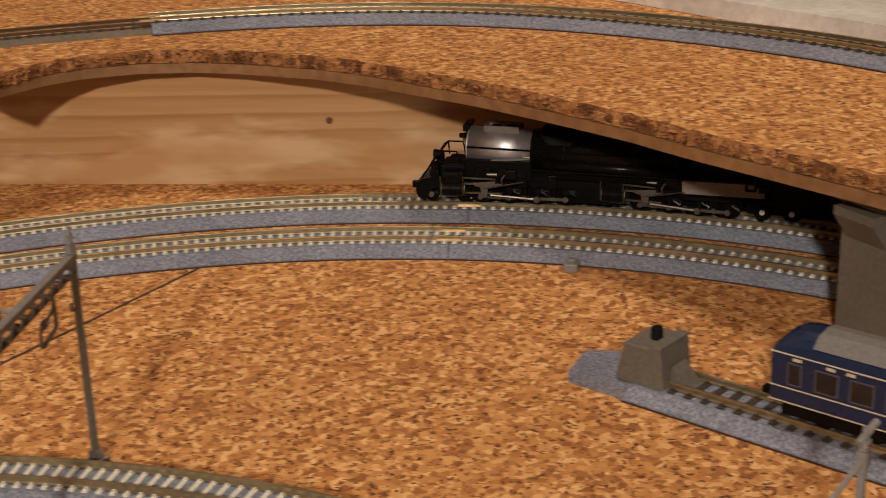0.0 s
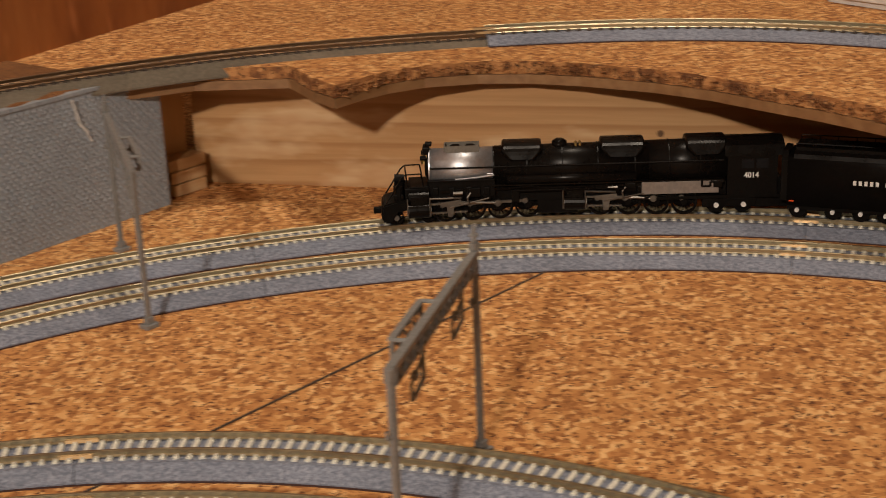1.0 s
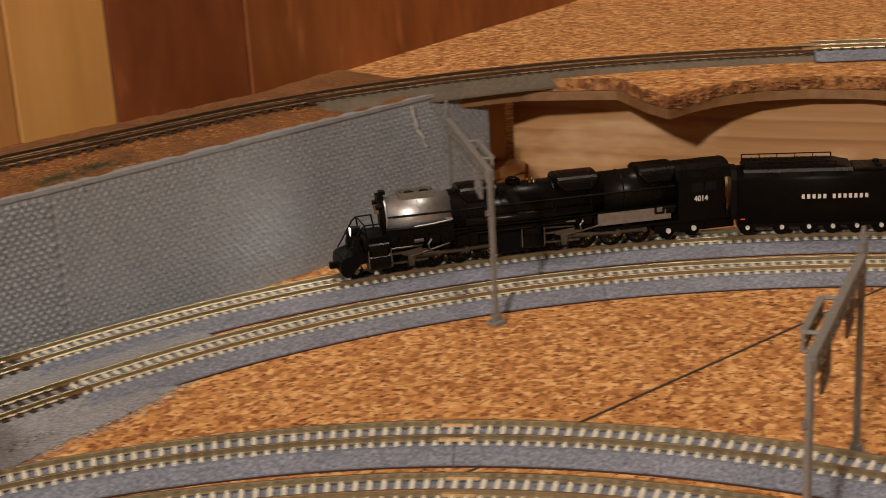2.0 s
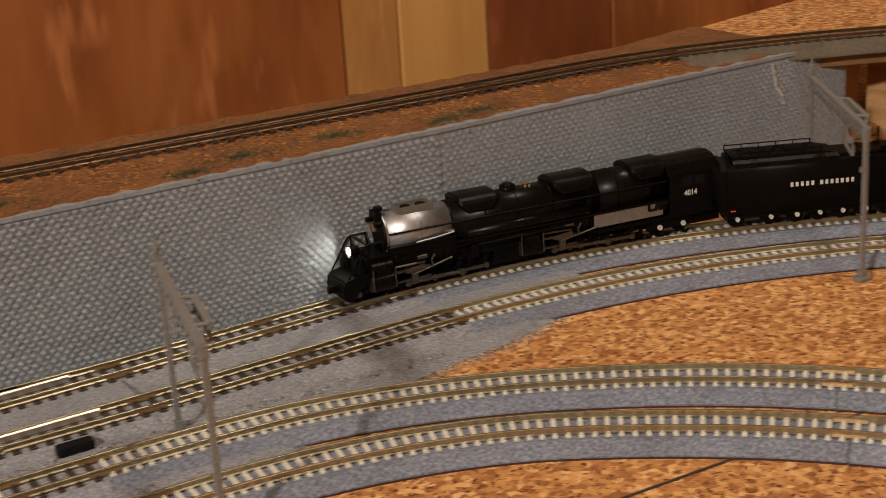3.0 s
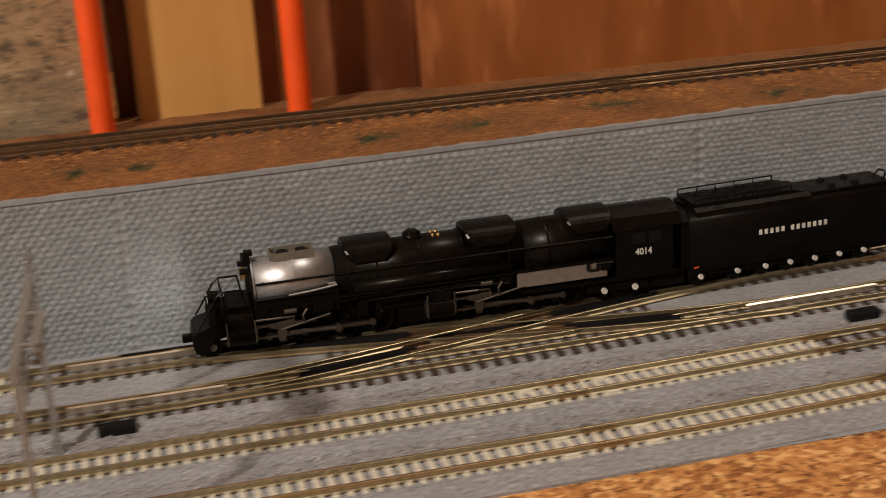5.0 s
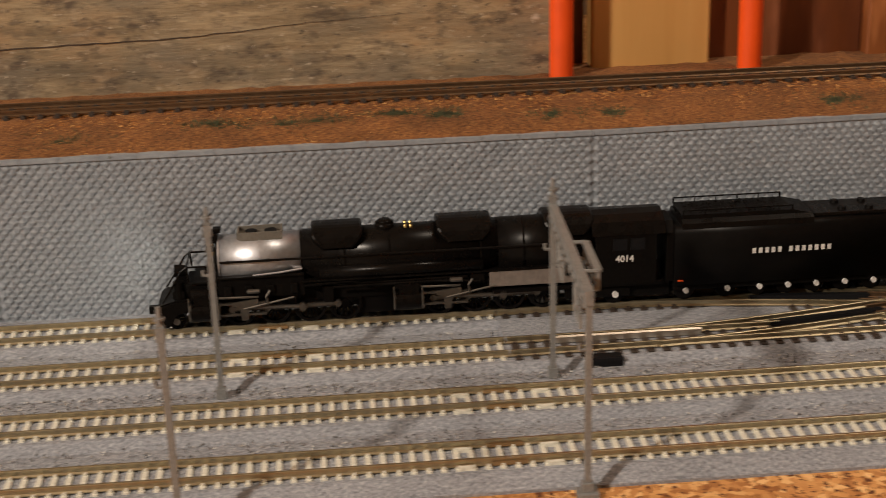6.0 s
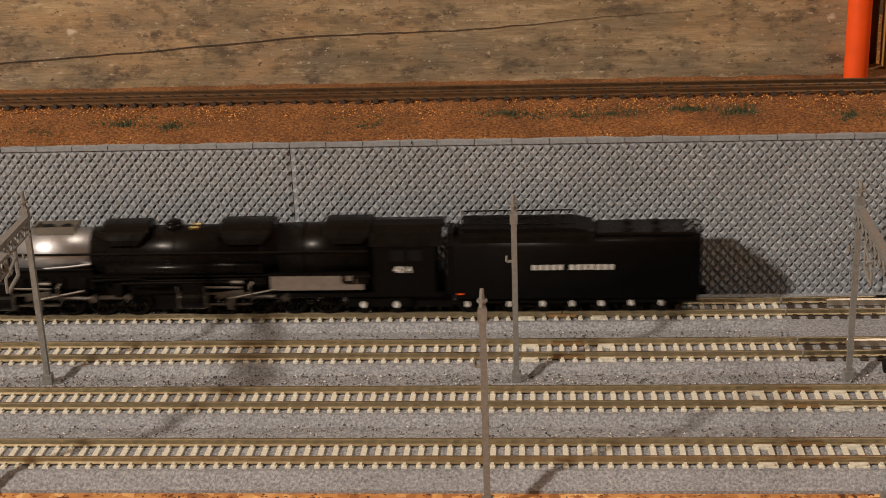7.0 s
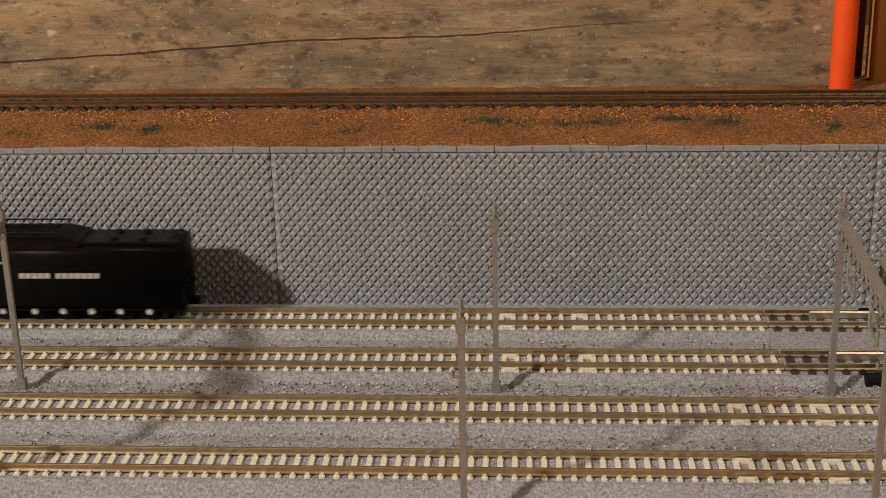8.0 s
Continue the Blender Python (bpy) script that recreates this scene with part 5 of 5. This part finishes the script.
        box(bm, o(cyl - 0.004), o(axles[-1] + 0.005), -0.0033, 0.0033, 0.0036, 0.0105)
        part("frame", bm, MATT_BLACK, unit)
        for y in (-1, 1):
            bm = bmesh.new()
            tube(bm, (o(cyl - 0.0042), y * 0.0073, 0.0058), (o(cyl + 0.0042), y * 0.0073, 0.0058), 0.0031, None, 20)
            tube(bm, (o(cyl - 0.0040), y * 0.0070, 0.0107), (o(cyl + 0.0040), y * 0.0070, 0.0107), 0.0022, None, 16)
            box(bm, o(cyl - 0.0034), o(cyl + 0.0034), y * 0.0065 - 0.0028, y * 0.0065 + 0.0028, 0.0058, 0.0118, 0.0004)
            part("cylinder", bm, BLACK, unit)
            bm = bmesh.new()
            for x in (cyl - 0.0044, cyl + 0.0044):
                tube(bm, (o(x - 0.0003), y * 0.0073, 0.0058), (o(x + 0.0003), y * 0.0073, 0.0058), 0.0027, None, 16)
                tube(bm, (o(x - 0.0003), y * 0.0102, 0.0040), (o(x - 0.0003), y * 0.0102, 0.0112), 0.0003, None, 6)
            part("cylinder_cover", bm, STEEL, unit, "bright steel cylinder covers")
            bm = bmesh.new()
            box(bm, o(cyl + 0.0044), o(axles[0] + 0.0085), y * 0.0084 - 0.0005, y * 0.0084 + 0.0005, 0.0078, 0.0085)
            box(bm, o(cyl + 0.0044), o(axles[0] + 0.0085), y * 0.0084 - 0.0005, y * 0.0084 + 0.0005, 0.0043, 0.0050)
            part("slide_bar", bm, STEEL, unit)
            bm = bmesh.new()
            tube(bm, (o(cyl + 0.0044), y * 0.0092, 0.0104), (o(axles[0] + 0.0062), y * 0.0092, 0.0102), 0.00038, None, 6)
            tube(bm, (o(axles[0] + 0.0030), y * 0.0096, 0.0122), (o(axles[0] + 0.0068), y * 0.0096, 0.0122), 0.0007, None, 8)
            pipe(bm, [(o(axles[0] + 0.0100), y * 0.0096, 0.0122), (o(axles[0] + 0.0086), y * 0.0097, 0.0104), (o(axles[0] + 0.0092), y * 0.0096, 0.0078)], 0.00042, 6)
            pipe(bm, [(o(axles[0] + 0.0015), y * 0.0094, 0.0066), (o(axles[1] + 0.0062), y * 0.0094, 0.0096)], 0.00032, 6)
            profile(bm, [(o(cyl + 0.0085), 0.0088), (o(cyl + 0.0165), 0.0096), (o(cyl + 0.0165), 0.0080), (o(cyl + 0.0138), 0.0070), (o(cyl + 0.0132), 0.0030), (o(cyl + 0.0112), 0.0030), (o(cyl + 0.0108), 0.0070), (o(cyl + 0.0085), 0.0076)], y * 0.0092 - 0.00025, y * 0.0092 + 0.00025)
            part("valve_gear", bm, STEEL, unit, "steel valve gear")
            bm = bmesh.new()
            box(bm, o(axles[1] - 0.0015), o(axles[1] + 0.0030), y * 0.0080 - 0.0005, y * 0.0080 + 0.0005, 0.0100, 0.0135, 0.0003)
            box(bm, o(axles[0] - 0.002), o(axles[3] + 0.004), y * 0.0066 - 0.0004, y * 0.0066 + 0.0004, 0.0116, 0.0128)
            for x in (axles[0] + 0.0055, axles[2] - 0.0055, axles[3] - 0.0050):
                box(bm, o(x - 0.0016), o(x + 0.0016), y * 0.0070 - 0.0006, y * 0.0070 + 0.0006, 0.0066, 0.0118, 0.0003)
            part("bracket", bm, BLACK, unit)
        sets = []
        for x in axles:
            bm = bmesh.new()
            for y in (-0.0049, 0.0049):
                wheel(bm, 0, y, 0.0052, 28, 14, 0.0008)
            tube(bm, (0, -0.0048, 0.0052), (0, 0.0048, 0.0052), 0.0010, None, 8)
            bm.transform(Matrix.Translation((0, 0, -0.0052)))
            w = part("driving_wheelset", bm, BLACK, unit)
            w.matrix_basis = pose(o(x), 0, 0.0052)
            sets.append((w, o(x)))
        rods = []
        for y in (-1, 1):
            bm = bmesh.new()
            yy = y * 0.0071
            box(bm, o(axles[0]), o(axles[3]), yy - 0.0003, yy + 0.0003, -0.00055, 0.00055)
            for x in axles:
                tube(bm, (o(x), yy - 0.0005, 0), (o(x), yy + 0.0005, 0), 0.0011, None, 12)
            rd = part("side_rod", bm, STEEL, unit, "bright steel side rod")
            rods.append((rd, 0 if y < 0 else 1.5708))
            bm = bmesh.new()
            yy = y * 0.0082
            pipe(bm, [(o(axles[2]), yy, 0.0), (o(axles[0] + 0.004), yy, 0.0010)], 0.00055, 8)
            tube(bm, (o(axles[2]), yy - 0.0006, 0), (o(axles[2]), yy + 0.0006, 0), 0.0013, None, 12)
            rd = part("main_rod", bm, STEEL, unit, "bright steel main rod")
            rods.append((rd, 0 if y < 0 else 1.5708))
        for rd, ph in rods:
            rd.matrix_basis = pose(0, 0, 0.0052)
        if front:
            bm = bmesh.new()
            profile(bm, [(o(0.0020), 0.0010), (o(0.0006), 0.0040), (o(0.0014), 0.0082), (o(0.0075), 0.0098), (o(0.0200), 0.0098), (o(0.0200), 0.0070), (o(0.0070), 0.0060), (o(0.0052), 0.0012)], -0.0078, 0.0078)
            bmesh.ops.bevel(bm, geom=list(bm.edges), offset=0.0006, segments=2, affect="EDGES")
            part("pilot", bm, MATT_BLACK, unit, "black cast pilot with footboard")
            bm = bmesh.new()
            box(bm, o(-0.0022), o(0.0020), -0.0011, 0.0011, 0.0034, 0.0058, 0.0004)
            part("coupler", bm, MATT_BLACK, unit)
            bm = bmesh.new()
            box(bm, o(0.0105), o(0.0205), -0.0060, 0.0060, 0.0098, 0.0142, 0.0006)
            box(bm, o(0.0125), o(0.0200), -0.0070, 0.0070, 0.0142, 0.0149, 0.0002)
            for y in (-0.0052, 0.0052):
                tube(bm, (o(0.0082), y, 0.0098), (o(0.0082), y, 0.0150), 0.0019, 0.0017, 12)
                box(bm, o(0.0062), o(0.0100), y - 0.0016, y + 0.0016, 0.0098, 0.0122, 0.0004)
            part("front_deck", bm, MATT_BLACK, unit, "black front deck with air pumps")
            for y in (-0.0068, 0.0068):
                bm = bmesh.new()
                pipe(bm, [(o(0.0055), y, 0.0125), (o(0.0095), y, 0.0186), (o(0.0112), y, 0.0198), (o(0.0172), y, 0.0198), (o(0.0180), y, 0.0149)], 0.00032, 6)
                pipe(bm, [(o(0.0112), y, 0.0198), (o(0.0116), y, 0.0149)], 0.00032, 6)
                pipe(bm, [(o(0.0030), y, 0.0090), (o(0.0055), y, 0.0125)], 0.00032, 6)
                part("guard_rail", bm, BLACK, unit)
            bm = bmesh.new()
            pipe(bm, [(o(0.0112), -0.0068, 0.0198), (o(0.0112), 0.0068, 0.0198)], 0.0003, 6)
            part("cross_rail", bm, BLACK, unit)
            bm = bmesh.new()
            tube(bm, (o(0.0074), 0, 0.0165), (o(0.0108), 0, 0.0165), 0.0019, 0.0016, 16)
            box(bm, o(0.0080), o(0.0106), -0.0010, 0.0010, 0.0098, 0.0150)
            tube(bm, (o(0.0068), 0, 0.0165), (o(0.0076), 0, 0.0165), 0.00195, 0.0019, 16, False)
            part("headlight", bm, MATT_BLACK, unit)
            bm = bmesh.new()
            tube(bm, (o(0.0070), 0, 0.0165), (o(0.0074), 0, 0.0165), 0.0010, 0.0015, 16)
            part("headlight_lens", bm, LAMP_ON, unit, "lit white headlight lens")
            for x in (0.0068, 0.0195):
                bm = bmesh.new()
                for y in (-0.0047, 0.0047):
                    wheel(bm, o(x) , y, 0.0029, 20, 9)
                part("pilot_wheelset", bm, BLACK, unit)
            bm = bmesh.new()
            for y in (-0.0064, 0.0064):
                for x in (0.0068,):
                    tube(bm, (o(x), y - 0.0006, 0.0029), (o(x), y + 0.0006, 0.0029), 0.0011, None, 12)
            part("axle_cap", bm, STEEL, unit)
        units.append((unit, mid, sets, rods))
    return loco, units


def tender():
    root = thing("tender", "black model tender with white lettering bars coupled behind the locomotive", "locomotive tender")
    L = lambda u: u - 0.1635
    bm = bmesh.new()
    w = 0.0091
    section(bm, [(-w, 0.0058), (-w, 0.0222), (-w * 0.96, 0.0236), (-w * 0.84, 0.0244), (w * 0.84, 0.0244), (w * 0.96, 0.0236), (w, 0.0222), (w, 0.0058)], L(0.1640), L(0.2410))
    part("tank", bm, MATT_BLACK, root, "plain black water tank", True)
    bm = bmesh.new()
    section(bm, [(-w * 0.97, 0.0236), (-w * 0.93, 0.0252), (-w * 0.75, 0.0262), (w * 0.75, 0.0262), (w * 0.93, 0.0252), (w * 0.97, 0.0236)], L(0.1662), L(0.2085))
    part("shoulder", bm, BLACK, root)
    bm = bmesh.new()
    profile(bm, [(L(0.1672), 0.0255), (L(0.1664), 0.0274), (L(0.2022), 0.0274), (L(0.2075), 0.0262), (L(0.2095), 0.0245)], -0.0066, 0.0066)
    part("coal_bunker", bm, MATT_BLACK, root)
    bm = bmesh.new()
    random.seed(2)
    for i in range(420):
        x, y = random.uniform(L(0.1690), L(0.2000)), random.uniform(-0.0058, 0.0058)
        r = random.uniform(0.0003, 0.0007)
        c = Vector((x, y, 0.0274))
        vs = [bm.verts.new(c + Vector((random.uniform(-r, r), random.uniform(-r, r), random.uniform(0, r)))) for j in range(4)]
        for q in ((0, 1, 2), (0, 1, 3), (1, 2, 3), (0, 2, 3)):
            bm.faces.new([vs[k] for k in q])
    tagged(part("coal", bm, MATT_BLACK, root), "heap of black coal", kind="stuff")
    for y in (-0.0066, 0.0066):
        bm = bmesh.new()
        pipe(bm, [(L(0.1668), y, 0.0274), (L(0.1668), y, 0.0288), (L(0.2020), y, 0.0288), (L(0.2020), y, 0.0274)], 0.00025, 5)
        for k in range(6):
            x = L(0.1668 + 0.0070 * k)
            pipe(bm, [(x, y, 0.0273), (x, y, 0.0288)], 0.0002, 5)
        part("top_rail", bm, BLACK, root)
    bm = bmesh.new()
    box(bm, L(0.2092), L(0.2400), -0.0064, 0.0064, 0.0244, 0.0256, 0.0004)
    part("rear_deck", bm, BLACK, root)
    for x in (0.2190, 0.2280):
        for y in (-0.0035, 0.0035):
            bm = bmesh.new()
            tube(bm, (L(x), y, 0.0256), (L(x), y, 0.0264), 0.0014, 0.0012, 12)
            part("hatch", bm, MATT_BLACK, root)
    bm = bmesh.new()
    for y in (-0.0050, 0.0000):
        pipe(bm, [(L(0.2418), y, 0.0075), (L(0.2418), y, 0.0268), (L(0.2395), y, 0.0278), (L(0.2372), y, 0.0256)], 0.0003, 6)
    for k in range(8):
        pipe(bm, [(L(0.2418), -0.0050, 0.009 + 0.0021 * k), (L(0.2418), 0.0, 0.009 + 0.0021 * k)], 0.00022, 5)
    part("ladder", bm, BLACK, root)
    bm = bmesh.new()
    box(bm, L(0.2405), L(0.2445), -0.0011, 0.0011, 0.0034, 0.0058, 0.0003)
    part("coupler", bm, MATT_BLACK, root)
    bm = bmesh.new()
    section(bm, [(-0.0078, 0.0070), (-0.0078, 0.0225), (-0.0050, 0.0256), (0.0050, 0.0256), (0.0078, 0.0225), (0.0078, 0.0070)], L(0.1615), L(0.1638))
    part("front_bulkhead", bm, MATT_BLACK, root)
    bm = bmesh.new()
    box(bm, L(0.1640), L(0.2410), -0.0075, 0.0075, 0.0036, 0.0060, 0.0003)
    part("underframe", bm, MATT_BLACK, root)
    for x in (0.1680, 0.1815, 0.1920, 0.2013, 0.2106, 0.2200, 0.2295):
        bm = bmesh.new()
        for y in (-0.0047, 0.0047):
            wheel(bm, L(x), y, 0.0034)
        part("wheelset", bm, MATT_BLACK, root)
        for y in (-0.0081, 0.0081):
            bm = bmesh.new()
            tube(bm, (L(x), y - 0.0005, 0.0037), (L(x), y + 0.0005, 0.0037), 0.00085, None, 12)
            part("axle_cap", bm, WHITE, root, "white axle cap")
    for y in (-0.0091, 0.0091):
        k = 0.0
        for word in (5, 7):
            for i in range(word):
                x = L(0.1888) + 0.00207 * k
                bm = bmesh.new()
                box(bm, x, x + 0.00118, y - 0.00006, y + 0.00006, 0.0149, 0.0166)
                part("lettering_bar", bm, WHITE, root, "small white bar of lettering")
                k += 1
            k += 0.75
    bm = bmesh.new()
    box(bm, L(0.1650), L(0.1668), -0.00935, -0.0091, 0.0072, 0.0076)
    part("marker", bm, ORANGE, root, "tiny orange marker")
    return root


def motions():
    """The train runs along the far track at a steady pace."""
    seen = [(0, 1.8652), (0.5, 1.7915), (1.0, 1.7155), (2.5, 1.4836), (3.0, 1.4087), (3.5, 1.3317), (4.5, 1.1664), (6.0, 0.9277), (6.5, 0.8481), (7.0, 0.7656), (8.0, 0.6085)]
    fit = np.polyfit([t for t, s in seen], [s for t, s in seen], 5)
    rest = [s - np.polyval(fit, t) for t, s in seen]
    place = lambda t: float(np.polyval(fit, t) + 0.8 * np.interp(t, [t for t, s in seen], rest))

    def spot(a, b, t):
        """The pose of a body that rides on the line a and b metres behind the front coupler, with its zero at the front coupler."""
        p, q = LINE_1.at(place(t) + a), LINE_1.at(place(t) + b)
        d = (q - p) / np.linalg.norm(q - p)
        o = p - d * a
        return pose(o[0], o[1], RAIL_Z, 0, 0, math.degrees(math.atan2(d[1], d[0])))

    times = [k / 30 for k in range(241)]
    some = times[::5]
    walk(LOCO, [(t, spot(0.048, 0.112, t)) for t in some])
    walk(TENDER, [(t, spot(0.1750, 0.2250, t) @ pose(0.1635, 0, 0)) for t in some])
    for unit, mid, sets, rods in UNITS:
        half = 0.017
        walk(unit, [(t, spot(0.048, 0.112, t).inverted() @ spot(mid - half, mid + half, t) @ pose(mid, 0, 0)) for t in some])
        turn = lambda t: (place(t) - place(0)) / 0.0052
        for w, x in sets:
            walk(w, [(t, pose(x, 0, 0.0052, 0, math.degrees(turn(t)), 0)) for t in times])
        for rd, ph in rods:
            walk(rd, [(t, pose(-0.0024 * math.sin(turn(t) + ph), 0, 0.0052 - 0.0024 * math.cos(turn(t) + ph))) for t in times])


setting()
upper_ground()
retaining_wall()
backdrop()
plateau()
tracks()
crossover()
siding()
supports()
LOCO, UNITS = locomotive()
TENDER = tender()
LOCO.scale = TENDER.scale = (1.0, 1.02, 1.05)
lay_ties()
motions()
